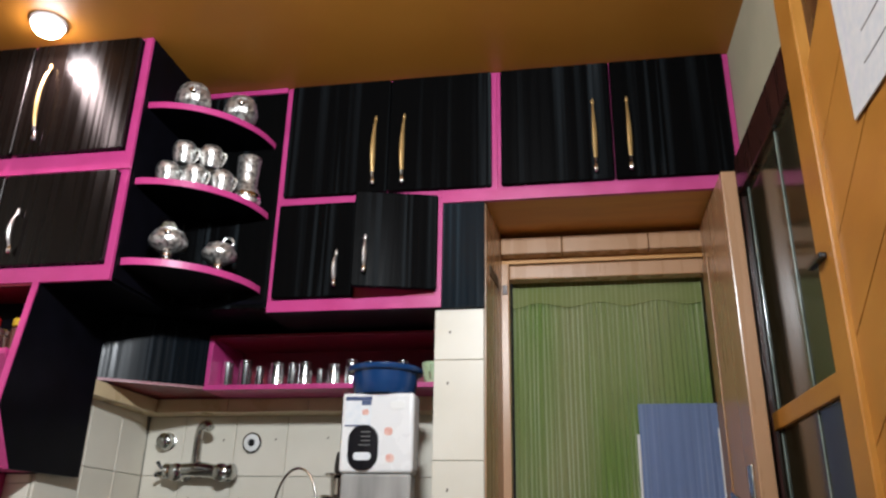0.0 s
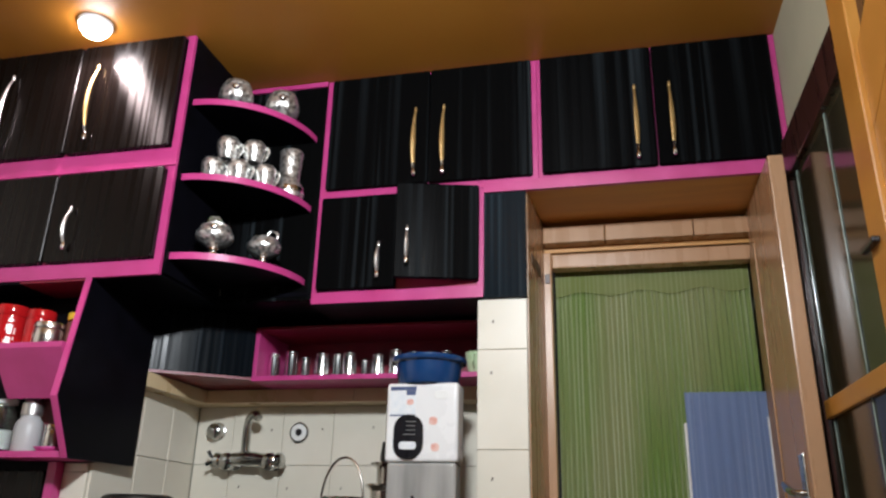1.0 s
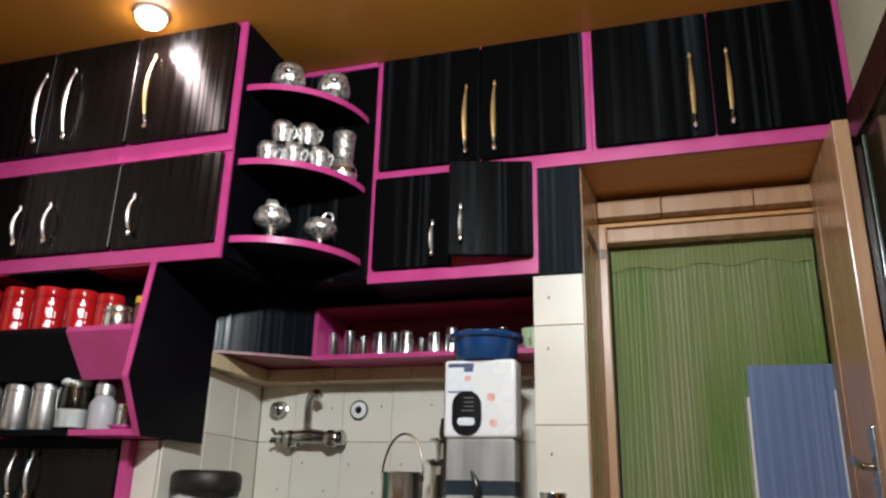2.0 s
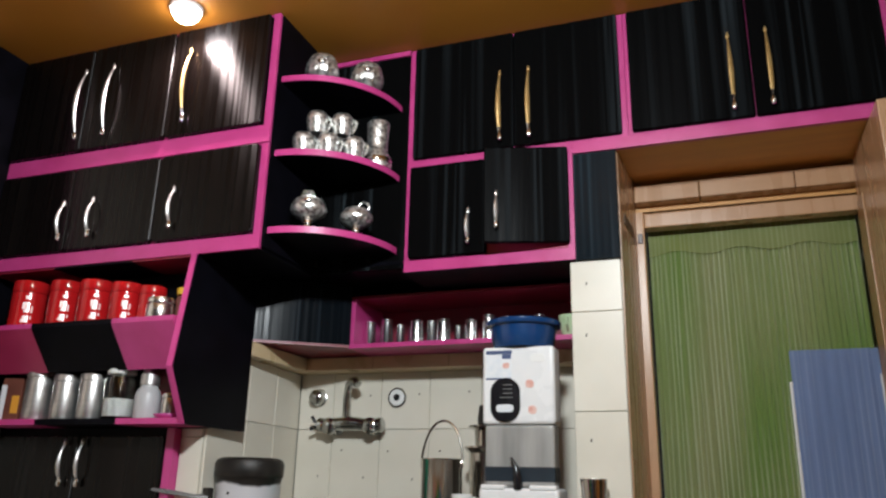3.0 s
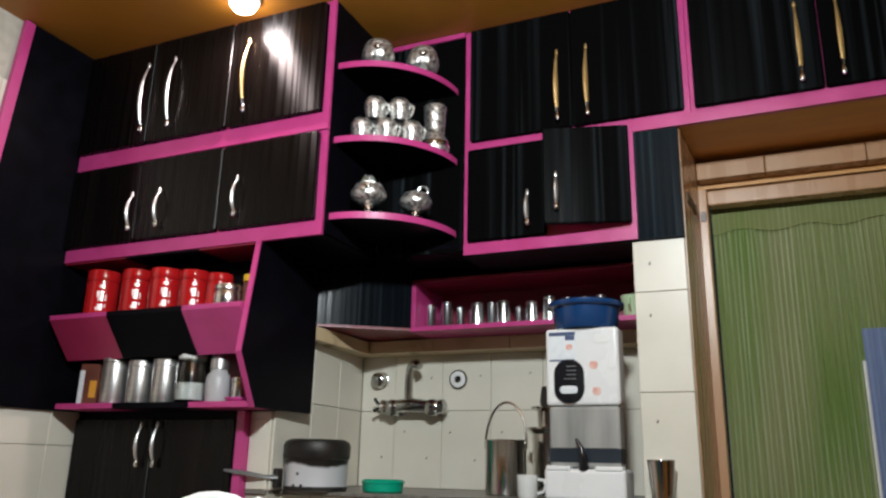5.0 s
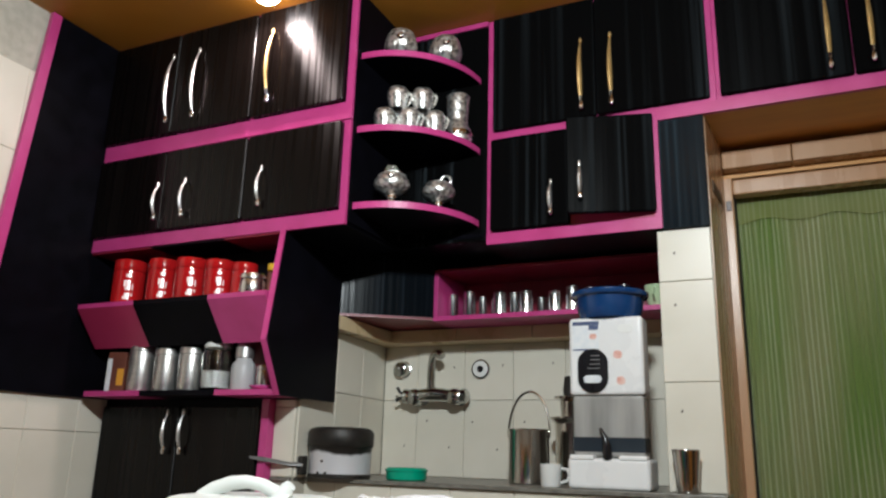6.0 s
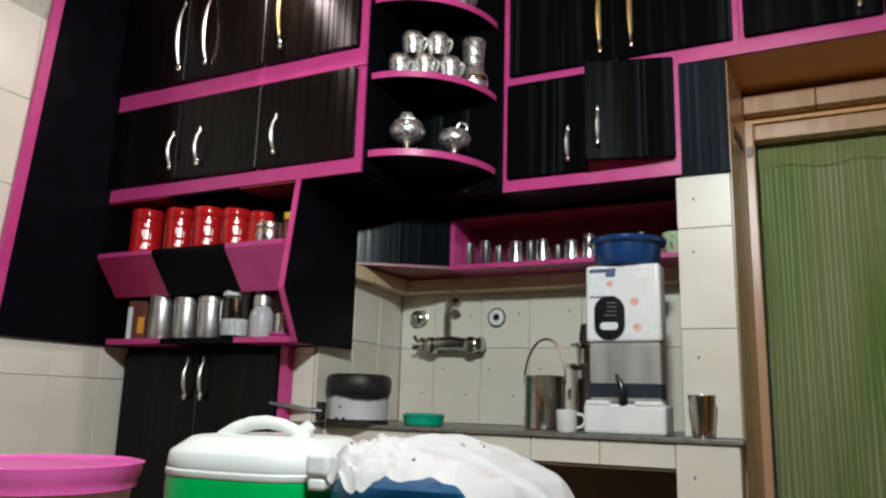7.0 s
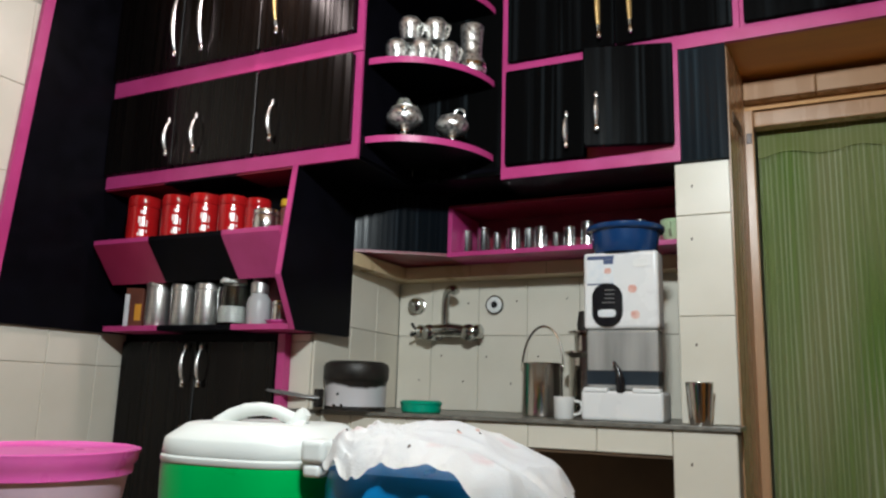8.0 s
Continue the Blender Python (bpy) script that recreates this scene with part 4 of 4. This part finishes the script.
# ---- on the counter ----
CT = 0.8895
pc = thing("saucepan", (-1.004, 0.031, CT), "sooty aluminium saucepan with black upper band and long handle", "saucepan", turn=0)
part("body", lathe([(0, 0), (0.092, 0), (0.098, 0.006), (0.101, 0.092), (0.103, 0.096), (0, 0.096)], 40), SOOTED, pc)
part("base_ring", lathe([(0.0985, 0.0008), (0.1005, 0.003), (0.1005, 0.012), (0.0985, 0.014)], 40, closed=False), SOOT, pc, "burnt brown foot edge")
part("collar", lathe([(0.1025, 0.0965), (0.106, 0.101), (0.107, 0.138), (0.101, 0.150), (0.086, 0.157), (0, 0.159)], 40), SOOT, pc, "burnt black upper band")
part("handle", tube([(-0.08, -0.09, 0.040), (-0.112, -0.118, 0.040), (-0.15, -0.135, 0.047), (-0.20, -0.150, 0.054), (-0.235, -0.160, 0.058)], [0.010, 0.008, 0.009, 0.0095, 0.006], 10, 0.55), GREY_PLASTIC, pc, "long grey metal handle")
part("bracket", box(-0.096, -0.098, 0.008, -0.078, -0.066, 0.066, 0.004), SOOT, pc)
for a in (-100, -84, -92):
    part("rivet", moved(lathe([(0, 0.004), (0.004, 0.003), (0.005, 0)], 10), Matrix.Rotation(radians(a), 4, "Z") @ shift(0.0985, 0, 0.016 if a != -92 else 0.052) @ Matrix.Rotation(radians(90), 4, "Y")), SOOT, pc)
gl = thing("plastic_lid", (-0.797, 0.10, CT), "flat round teal-green plastic box on the counter", "lid")
part("body", lathe([(0, 0), (0.060, 0), (0.064, 0.004), (0.066, 0.034), (0.062, 0.038), (0.056, 0.034), (0, 0.032)], 36), TEAL_PLASTIC, gl)
part("rim", lathe([(0.0655, 0.026), (0.0685, 0.028), (0.0685, 0.033), (0.0655, 0.035)], 36, closed=False), TEAL_PLASTIC, gl)
bk = thing("milk_can", (-0.428, 0.215, CT), "polished steel pail with raised wire bail", "pail")
part("body", lathe([(0, 0), (0.060, 0), (0.064, 0.004), (0.064, 0.158), (0.067, 0.162), (0.067, 0.166), (0.062, 0.166), (0.060, 0.010), (0, 0.008)], 36), PAIL_STEEL, bk)
part("bail", tube([(0.068 * math.cos(a), 0.012 * math.sin(a), 0.152 + 0.132 * math.sin(a)) for a in (math.pi * i / 20 for i in range(21))], 0.0038, 8), PAIL_STEEL, bk, "raised wire handle")
for sgn in (-1, 1):
    part("lug", box(sgn * 0.064 - 0.005, -0.008, 0.138, sgn * 0.064 + 0.005, 0.008, 0.160, 0.003), PAIL_STEEL, bk)
tf = thing("steel_stack", (-0.330, 0.375, CT), "stacked dark steel vessels with flared rims", "vessel")
part("vessel", lathe([(0, 0), (0.050, 0), (0.056, 0.006), (0.058, 0.19), (0.074, 0.205), (0.074, 0.211), (0.05, 0.212), (0, 0.212)], 34), PAIL_STEEL, tf)
part("vessel", lathe([(0.038, 0.2125), (0.040, 0.262), (0.060, 0.272), (0.060, 0.278), (0.030, 0.280), (0, 0.280)], 34), PAIL_STEEL, tf, "smaller upper vessel")
part("knob", lathe([(0.028, 0.2805), (0.030, 0.300), (0.024, 0.345), (0, 0.348)], 24), SOOT, tf)
mg = thing("mug", (-0.318, 0.085, CT), "small white ceramic mug with handle", "mug", turn=150)
part("body", lathe([(0, 0), (0.026, 0), (0.029, 0.004), (0.031, 0.06), (0.032, 0.064), (0.029, 0.064), (0.027, 0.01), (0, 0.008)], 28), CERAMIC, mg)
part("handle", tube([(-0.022, -0.02, 0.052), (-0.042, -0.026, 0.050), (-0.048, -0.028, 0.034), (-0.040, -0.026, 0.018), (-0.022, -0.018, 0.012)], 0.0045, 8), CERAMIC, mg)
tumbler((0.070, 0.035, CT), 0.036, 0.112, 0.72, False, "", "tall steel tumbler standing against the tiled column")

# water purifier with a tank below and a basin on top
wp = thing("water_purifier", (-0.130, 0.17, CT), "white water purifier with black oval panel on a smoky tank", "purifier")
FX0, FX1, FYF = -0.118, 0.096, -0.118
part("body", box(FX0, FYF, 0.258, FX1, -0.030, 0.482, 0.012, 4), WHITE_PLASTIC, wp)
part("tank", box(FX0 + 0.006, FYF + 0.008, 0.086, FX1 - 0.006, -0.036, 0.257, 0.010, 3), TANK, wp, "smoky see-through tank")
part("water", box(FX0 + 0.005, FYF + 0.0065, 0.100, FX1 - 0.005, -0.035, 0.142, 0.004, 2), TANK_DARK, wp, "dark band of the tank's foot")
part("tray", box(FX0 - 0.006, FYF - 0.014, 0.0, FX1 + 0.008, 0.0, 0.084, 0.012, 4), WHITE_PLASTIC, wp, "white tray base")
part("tray_lip", box(FX0 + 0.0, FYF - 0.016, 0.078, FX0 + 0.070, FYF + 0.03, 0.092, 0.005, 3), WHITE_PLASTIC, wp)
part("tray_lip", box(FX1 - 0.075, FYF - 0.016, 0.078, FX1 + 0.002, FYF + 0.03, 0.092, 0.005, 3), WHITE_PLASTIC, wp)
part("tap", tube([(-0.012, FYF - 0.004, 0.082), (-0.012, FYF - 0.012, 0.115), (-0.016, FYF - 0.012, 0.140), (-0.030, FYF - 0.010, 0.165)], [0.014, 0.013, 0.008, 0.004], 10), BLACK_PLASTIC, wp, "black tap lever")
pan = part("panel", moved(rounded_panel(0.088, 0.126, 0.008, 0.042, edge=0.003, corners=8), shift(-0.048, FYF - 0.0003, 0.327)), BLACK_PLASTIC, wp, "black oval front panel")
part("badge", moved(rounded_panel(0.052, 0.022, 0.002, 0.010, edge=0.0006), shift(-0.048, FYF - 0.0085, 0.302)), PAPER, pan, "pale oval badge")
for i in range(4):
    part("mark", box(-0.062 + 0.008 * (i > 0), FYF - 0.0092, 0.332 + 0.012 * i, -0.026, FYF - 0.0084, 0.3345 + 0.012 * i, 0), GREY_PLASTIC, pan)
sh = part("leaflet", box(-0.106, FYF - 0.0012, 0.386, -0.030, FYF - 0.0003, 0.470, 0), PAPER, wp, "printed leaflet")
part("bar", box(-0.106, FYF - 0.002, 0.460, -0.028, FYF - 0.0013, 0.471, 0), INK_BLUE, sh)
part("bar", box(-0.058, FYF - 0.002, 0.446, -0.030, FYF - 0.0013, 0.4595, 0), INK_BLUE, sh)
part("bar", box(-0.106, FYF - 0.002, 0.386, -0.030, FYF - 0.0013, 0.390, 0), INK_BLUE, sh)
part("picture", moved(rounded_panel(0.020, 0.016, 0.0008, 0.006, edge=0.0002), shift(-0.046, FYF - 0.0013, 0.426)), STICKER, sh, "small orange picture")
for sx, sz in ((0.024, 0.372), (0.031, 0.298)):
    part("sticker", moved(rounded_panel(0.024, 0.023, 0.0008, 0.009, edge=0.0002), shift(sx, FYF - 0.0003, sz)), STICKER, wp, "round orange fruit sticker")
part("emblem", moved(rounded_panel(0.044, 0.024, 0.0012, 0.011, edge=0.0004), shift(0.048, FYF - 0.0003, 0.446)), CERAMIC, wp, "raised white emblem")
ba = thing("basin", (-0.140, 0.122, CT + 0.4825), "round dark blue plastic basin on the purifier", "basin")
part("bowl", lathe([(0, 0), (0.087, 0), (0.091, 0.004), (0.098, 0.038), (0.101, 0.064), (0.112, 0.071), (0.113, 0.077), (0.104, 0.076), (0.098, 0.067), (0.085, 0.010), (0, 0.006)], 44), BLUE_PLASTIC, ba)
part("rim", lathe([(0.1125, 0.066), (0.1155, 0.070), (0.1155, 0.079), (0.1115, 0.082), (0.107, 0.079)], 44, closed=False), BLUE_PLASTIC, ba)

# mixer tap and valves on the splash-back
TW = 0.5585
mx = thing("mixer_tap", (-0.900, TW, 1.186), "chrome wall-mounted mixer tap with swan spout", "tap")
part("body", tube([(-0.085, -0.055, 0.0), (-0.05, -0.058, 0.002), (0.0, -0.058, 0.004), (0.05, -0.058, 0.0), (0.095, -0.055, -0.004)], [0.022, 0.024, 0.027, 0.024, 0.022], 16), TAP_CHROME, mx)
for x in (-0.075, 0.085):
    f = part("flange", moved(lathe([(0.030, 0), (0.030, 0.004), (0.024, 0.010), (0.014, 0.014), (0.014, 0.05)], 22), shift(x, 0, -0.004) @ Matrix.Rotation(radians(90), 4, "X")), TAP_CHROME, mx)
for x in (-0.078, 0.090):
    part("cap", moved(lathe([(0.030, 0.0), (0.032, 0.006), (0.030, 0.022), (0.020, 0.030), (0, 0.031)], 24), shift(x, -0.052, -0.006) @ Matrix.Rotation(radians(90), 4, "X")), TAP_CHROME, mx, "dark round valve cap")
part("spout", tube([(-0.012, -0.06, 0.02), (-0.012, -0.062, 0.07), (-0.011, -0.064, 0.115), (-0.004, -0.070, 0.142), (0.014, -0.082, 0.156), (0.036, -0.095, 0.156), (0.048, -0.102, 0.142)], [0.016, 0.015, 0.0145, 0.0145, 0.015, 0.016, 0.016], 14), TAP_CHROME, mx, "tall bent spout")
for sx in (-1, 1):
    kx = -0.125 if sx < 0 else 0.110
    part("knob", moved(lathe([(0, 0), (0.020, 0), (0.027, 0.008), (0.027, 0.024), (0.016, 0.032), (0, 0.033)], 18), shift(kx + (0.01 if sx > 0 else 0.012), -0.056, -0.002) @ Matrix.Rotation(radians(90 * sx), 4, "Y") @ shift(0, 0, -0.012)), TAP_CHROME, mx)
part("lever", tube([(-0.120, -0.058, 0.0), (-0.142, -0.066, 0.012), (-0.152, -0.070, 0.03)], [0.006, 0.006, 0.007], 8), BLACK_PLASTIC, mx)
part("lever", tube([(-0.120, -0.058, -0.002), (-0.145, -0.068, -0.012), (-0.156, -0.07, -0.018)], [0.006, 0.006, 0.007], 8), BLACK_PLASTIC, mx)
vk = thing("stop_valve", (-1.063, TW, 1.292), "round chrome stop-valve knob on the tiles", "valve")
part("knob", moved(lathe([(0.020, 0), (0.030, 0.006), (0.032, 0.016), (0.028, 0.034), (0.018, 0.042), (0, 0.044)], 26), Matrix.Rotation(radians(90), 4, "X")), TAP_CHROME, vk)
part("flange", moved(lathe([(0.034, 0), (0.034, 0.003), (0.028, 0.006)], 26, closed=False), Matrix.Rotation(radians(90), 4, "X")), STEEL, vk)
vr = thing("pipe_outlet", (-0.733, TW, 1.288), "round chrome outlet ring with dark centre on the tiles", "pipe outlet")
part("ring", moved(lathe([(0.034, 0), (0.034, 0.004), (0.029, 0.010), (0.014, 0.012), (0.012, 0.006)], 28, closed=False), Matrix.Rotation(radians(90), 4, "X")), CERAMIC, vr)
part("rim", moved(lathe([(0.0342, 0), (0.037, 0), (0.037, 0.006), (0.0335, 0.009), (0.031, 0.0088)], 28, closed=False), Matrix.Rotation(radians(90), 4, "X")), TAP_CHROME, vr, "dark chrome rim")
part("bore", moved(lathe([(0, 0.005), (0.0125, 0.005), (0.0125, 0.0105), (0.009, 0.013), (0.0, 0.0095)], 20), Matrix.Rotation(radians(90), 4, "X")), BLACK_PLASTIC, vr, "dark bore")

# ---- table in front with coolers ----
tb = thing("table", (-0.48, -1.13, 0), "plain wooden table carrying the coolers", "table")
part("tabletop", box(-0.62, -0.30, 0.535, 0.62, 0.30, 0.560, 0.004), WOOD, tb)
for sx in (-0.57, 0.57):
    for sy in (-0.25, 0.25):
        part("leg", box(sx - 0.025, sy - 0.025, 0, sx + 0.025, sy + 0.025, 0.5348, 0.003), WOOD, tb)
TT = 0.5605


def squircle_shell(rings, power=3.2, steps=64):
    """A body with a rounded-square plan: rings of (half width, half depth, z)."""
    bm = bmesh.new()
    loops = []
    for a, b, z in rings:
        loop = []
        for i in range(steps):
            t = 2 * math.pi * i / steps
            cs, sn = math.cos(t), math.sin(t)
            loop.append(bm.verts.new((a * math.copysign(abs(cs) ** (2 / power), cs), b * math.copysign(abs(sn) ** (2 / power), sn), z)))
        loops.append(loop)
    for p, q in zip(loops, loops[1:]):
        for i in range(steps):
            bm.faces.new((p[i], p[(i + 1) % steps], q[(i + 1) % steps], q[i]))
    bm.faces.new(loops[0][::-1])
    bm.faces.new(loops[-1])
    bmesh.ops.recalc_face_normals(bm, faces=bm.faces[:])
    for f in bm.faces:
        f.smooth = True
    return bm


gc = thing("cooler_jug", (-0.424, -1.130, TT), "green insulated jug with ivory lid and carrying handle", "cooler", turn=6)
part("body", squircle_shell([(0.122, 0.122, 0), (0.130, 0.130, 0.012), (0.137, 0.137, 0.278), (0.136, 0.136, 0.285)]), GREEN_PLASTIC, gc)
part("collar", squircle_shell([(0.1365, 0.1365, 0.2855), (0.138, 0.138, 0.288), (0.138, 0.138, 0.294), (0.136, 0.136, 0.2965)]), IVORY_PLASTIC, gc)
part("lid", squircle_shell([(0.1355, 0.1355, 0.297), (0.1365, 0.1365, 0.300), (0.1345, 0.1345, 0.318), (0.132, 0.132, 0.3215), (0.108, 0.108, 0.340), (0.100, 0.100, 0.342)]), IVORY_PLASTIC, gc, "ivory bevelled lid")
part("handle", tube([(-0.092, 0.0, 0.334), (-0.070, 0.0, 0.349), (-0.042, 0.0, 0.359), (-0.014, 0.0, 0.362), (0.016, 0.0, 0.358), (0.040, 0.0, 0.348), (0.060, 0.0, 0.334)], [0.013, 0.011, 0.0100, 0.0095, 0.0095, 0.0105, 0.013], 14, 1.2), IVORY_PLASTIC, gc, "arched ivory carrying handle")
part("spout", tube([(0.046, 0, 0.332), (0.052, 0, 0.346), (0.060, 0, 0.356), (0.064, 0, 0.360)], [0.016, 0.014, 0.011, 0.009], 16), IVORY_PLASTIC, gc)
part("clip", box(0.130, -0.126, 0.296, 0.166, -0.082, 0.328, 0.008, 3), IVORY_PLASTIC, gc)
part("clip", box(0.134, -0.124, 0.278, 0.160, -0.088, 0.2955, 0.006, 3), IVORY_PLASTIC, gc, "lower tongue of the lid clip")

bc = thing("cooler_box", (-0.118, -1.130, TT), "bright blue cooler jug with pale badge", "cooler", turn=4)
part("body", squircle_shell([(0.135, 0.120, 0), (0.142, 0.126, 0.012), (0.150, 0.132, 0.270), (0.146, 0.128, 0.292), (0.125, 0.110, 0.302)]), BLUE_BODY, bc)
part("badge", box(-0.010, -0.135, 0.215, 0.088, -0.1315, 0.250, 0.001), PAPER, bc, "pale badge plate")


def draped():
    """A crumpled towel thrown over the cooler: it lies in ridges on the lid and hangs down at its rim in lobes."""
    bm = bmesh.new()
    n, m = 110, 84
    grid = []
    for j in range(m + 1):
        row = []
        for i in range(n + 1):
            u_, v_ = i / n * 2 - 1, j / m * 2 - 1
            x, y = 0.166 * u_ * math.sqrt(1 - 0.34 * v_ * v_), 0.152 * v_ * math.sqrt(1 - 0.34 * u_ * u_)
            rim = max(abs(u_), abs(v_))
            left = max(0.0, min(1.0, -u_ * 1.6 - 0.05))
            z = 0.296 + 0.024 * math.exp(-((u_ + 0.08) ** 2 * 9 + (v_ - 0.1) ** 2 * 2)) + 0.012 * math.exp(-((u_ + 0.78) ** 2 * 7))
            fold = 1 - abs(noise.noise((x * 11 + 3.1, y * 13, 0.4))) * 2
            z += 0.006 * fold * fold + 0.004 * noise.noise((x * 22, y * 24 + 2.0, 1.7))
            crease = 1 - min(1.0, abs(noise.noise((x * 30 + y * 26, y * 52 - x * 8, 7.0))) * 3.2)
            z += left * (0.011 * crease - 0.004)
            right = max(0.0, (u_ - 0.15) / 0.85)
            hang = max(0.0, (rim - 0.74) / 0.26)
            lobe = 0.026 * math.exp(-((u_ + 0.60) / 0.20) ** 2) + 0.016 * math.exp(-((u_ + 0.95) / 0.10) ** 2) + 0.058 * math.exp(-((u_ - 0.88) / 0.22) ** 2) - 0.008 * math.exp(-((u_ - 0.25) / 0.3) ** 2)
            if v_ < -0.6:
                z -= hang ** 1.3 * (0.028 + lobe + 0.006 * noise.noise((x * 40, 0.3, 5.0)))
                y -= 0.004 * hang * math.sin(24 * u_ + 1.0) * (0.4 + 0.6 * right)
            else:
                z -= hang ** 1.5 * (0.026 + 0.016 * noise.noise((x * 9, y * 9, 5.0)))
            z -= 0.040 * right ** 1.3
            k_ = 1.0 + 0.07 * noise.noise((u_ * 2.5, v_ * 2.5, 9.0))
            row.append(bm.verts.new((x * k_, y * k_, z)))
        grid.append(row)
    for j in range(m):
        for i in range(n):
            bm.faces.new((grid[j][i], grid[j][i + 1], grid[j + 1][i + 1], grid[j + 1][i]))
    for f in bm.faces:
        f.smooth = True
    bmesh.ops.solidify(bm, geom=bm.faces[:], thickness=0.004)
    return bm


tw = thing("towel", (-0.106, -1.130, TT + 0.032), "crumpled whitish cotton towel thrown over the blue cooler", "towel", turn=4)
cloth = part("cloth", draped(), CLOTH, tw, smooth=70)
rnd = random.Random(11)
top_faces = [q for q in cloth.data.polygons if q.normal.z > 0.15 and q.center.y < 0.02]
for i in range(7):
    q = rnd.choice(top_faces)
    size = rnd.uniform(0.0016, 0.0028)
    fleck = lathe([(0, 0.0012), (size * 0.7, 0.0011), (size, 0.0006), (size, 0)], 9)
    for w_ in fleck.verts:
        w_.co.x *= 1.5
    part("fleck", moved(fleck, Matrix.Translation(q.center) @ q.normal.to_track_quat("Z", "X").to_matrix().to_4x4()), STICKER if i % 4 == 0 else SPECK, cloth, "small printed fleck")

pt = thing("tub", (-0.960, -1.120, TT), "cloudy plastic tub with pink lid", "tub")
part("body", lathe([(0, 0), (0.120, 0), (0.126, 0.004), (0.155, 0.220), (0.157, 0.226), (0, 0.226)], 48), TUB_PLASTIC, pt)
part("lid", lathe([(0.160, 0.2265), (0.164, 0.228), (0.165, 0.243), (0.170, 0.249), (0.173, 0.264), (0.176, 0.272), (0.168, 0.274), (0.160, 0.268), (0.10, 0.266), (0, 0.268)], 48), PINK_PLASTIC, pt, "pink snap lid")
part("catch", box(-0.045, -0.170, 0.214, 0.075, -0.150, 0.243, 0.006, 3), PINK_PLASTIC, pt)

# ---- tiles and specks, last ----
def tile_mesh(w, h, d=0.0085):
    bm = box(-w / 2, -d, -h / 2, w / 2, 0, h / 2, 0.0018, 1)
    return mesh_of(bm, "tile", TILE)


TILE_MESHES = {}


def lay(parent, corner, across, w, h, gap=0.0016):
    """One tile on an upright wall. corner: its lower corner; across: unit direction along the wall; its face looks to across x up."""
    key = (round(w, 4), round(h, 4))
    if key not in TILE_MESHES:
        TILE_MESHES[key] = tile_mesh(w - gap, h - gap)
    ob = new("tile", TILE_MESHES[key])
    ob.parent = parent
    ax = Vector(across)
    mid = Vector(corner) + ax * w / 2 + Vector((0, 0, h / 2))
    ob.matrix_basis = parent.matrix_basis.inverted() @ Matrix.Translation(mid) @ Matrix.Rotation(math.atan2(ax.y, ax.x), 4, "Z")
    return ob


def field(parent, joints_x, joints_z, plane, axis):
    for a, b in zip(joints_x, joints_x[1:]):
        for c0, c1 in zip(joints_z, joints_z[1:]):
            if axis == "y":
                lay(parent, (a, plane, c0), (1, 0, 0), b - a, c1 - c0)
            elif axis == "right":
                lay(parent, (plane, a, c0), (0, 1, 0), b - a, c1 - c0)


field(wall_back, [-1.149, -1.0, -0.8, -0.603, -0.403, -0.2, 0.012], [0.8895, 1.172, 1.384], 0.568, "y")
field(wall_pier, [-1.192, -1.112], [0.8895, 1.105, 1.13], -0.072, "y")
run = (Vector(PIER[1]) - Vector(PIER[0])).normalized()
for a, b in ((0.0005, 0.236), (0.236, 0.436), (0.436, 0.632)):
    for c0, c1 in ((0.8895, 1.172), (1.172, 1.384)):
        lay(wall_pier, (PIER[0][0] + run.x * a, PIER[0][1] + run.y * a, c0), (run.x, run.y, 0), b - a, c1 - c0)
field(column, [0.012, 0.163], [0.8895, 1.185, 1.475, 1.631], 0.108, "y")
field(column_base, [0.003, 0.163], [0.0, 0.270, 0.570, 0.8765], 0.008, "y")
field(c_front, [-1.117, -1.0, -0.8, -0.6, -0.4, -0.2, 0.0025], [0.808, 0.8765], 0.010, "y")
field(wall_left, [-1.80 + 0.2 * i for i in range(9)] + [-0.0725], [0.114 + 0.3 * i for i in range(8)], -1.958, "right")

def speck(parent, place, size, turn):
    bm = bmesh.new()
    bmesh.ops.create_circle(bm, cap_ends=True, segments=9, radius=size)
    for v in bm.verts:
        v.co.x *= 0.6
        v.co += Vector((noise.noise(v.co * 400) * size * 0.4, 0, 0))
    for e in bmesh.ops.extrude_face_region(bm, geom=bm.faces[:])["geom"]:
        if isinstance(e, bmesh.types.BMVert):
            e.co.z += 0.0006
    moved(bm, Matrix.Translation(place) @ Matrix.Rotation(radians(turn), 4, "Y") @ Matrix.Rotation(radians(90), 4, "X"))
    bmesh.ops.recalc_face_normals(bm, faces=bm.faces[:])
    part("chip", bm, SPECK, parent, "small dark chip in the tile")


for x, z in ((0.055, 1.405), (0.058, 1.105), (0.06, 1.56)):
    speck(column, (x, 0.0992, z), 0.0055, 20)
for x, z in ((-0.845, 1.297), (-0.645, 1.30), (-0.45, 1.305), (-0.955, 1.095), (-0.765, 1.092), (-0.56, 1.094), (-1.05, 1.0), (-0.86, 0.998), (-0.665, 0.994)):
    speck(wall_back, (x, 0.5592, z), 0.0050, 30)
speck(column_base, (0.05, -0.0008, 0.79), 0.0055, 20)
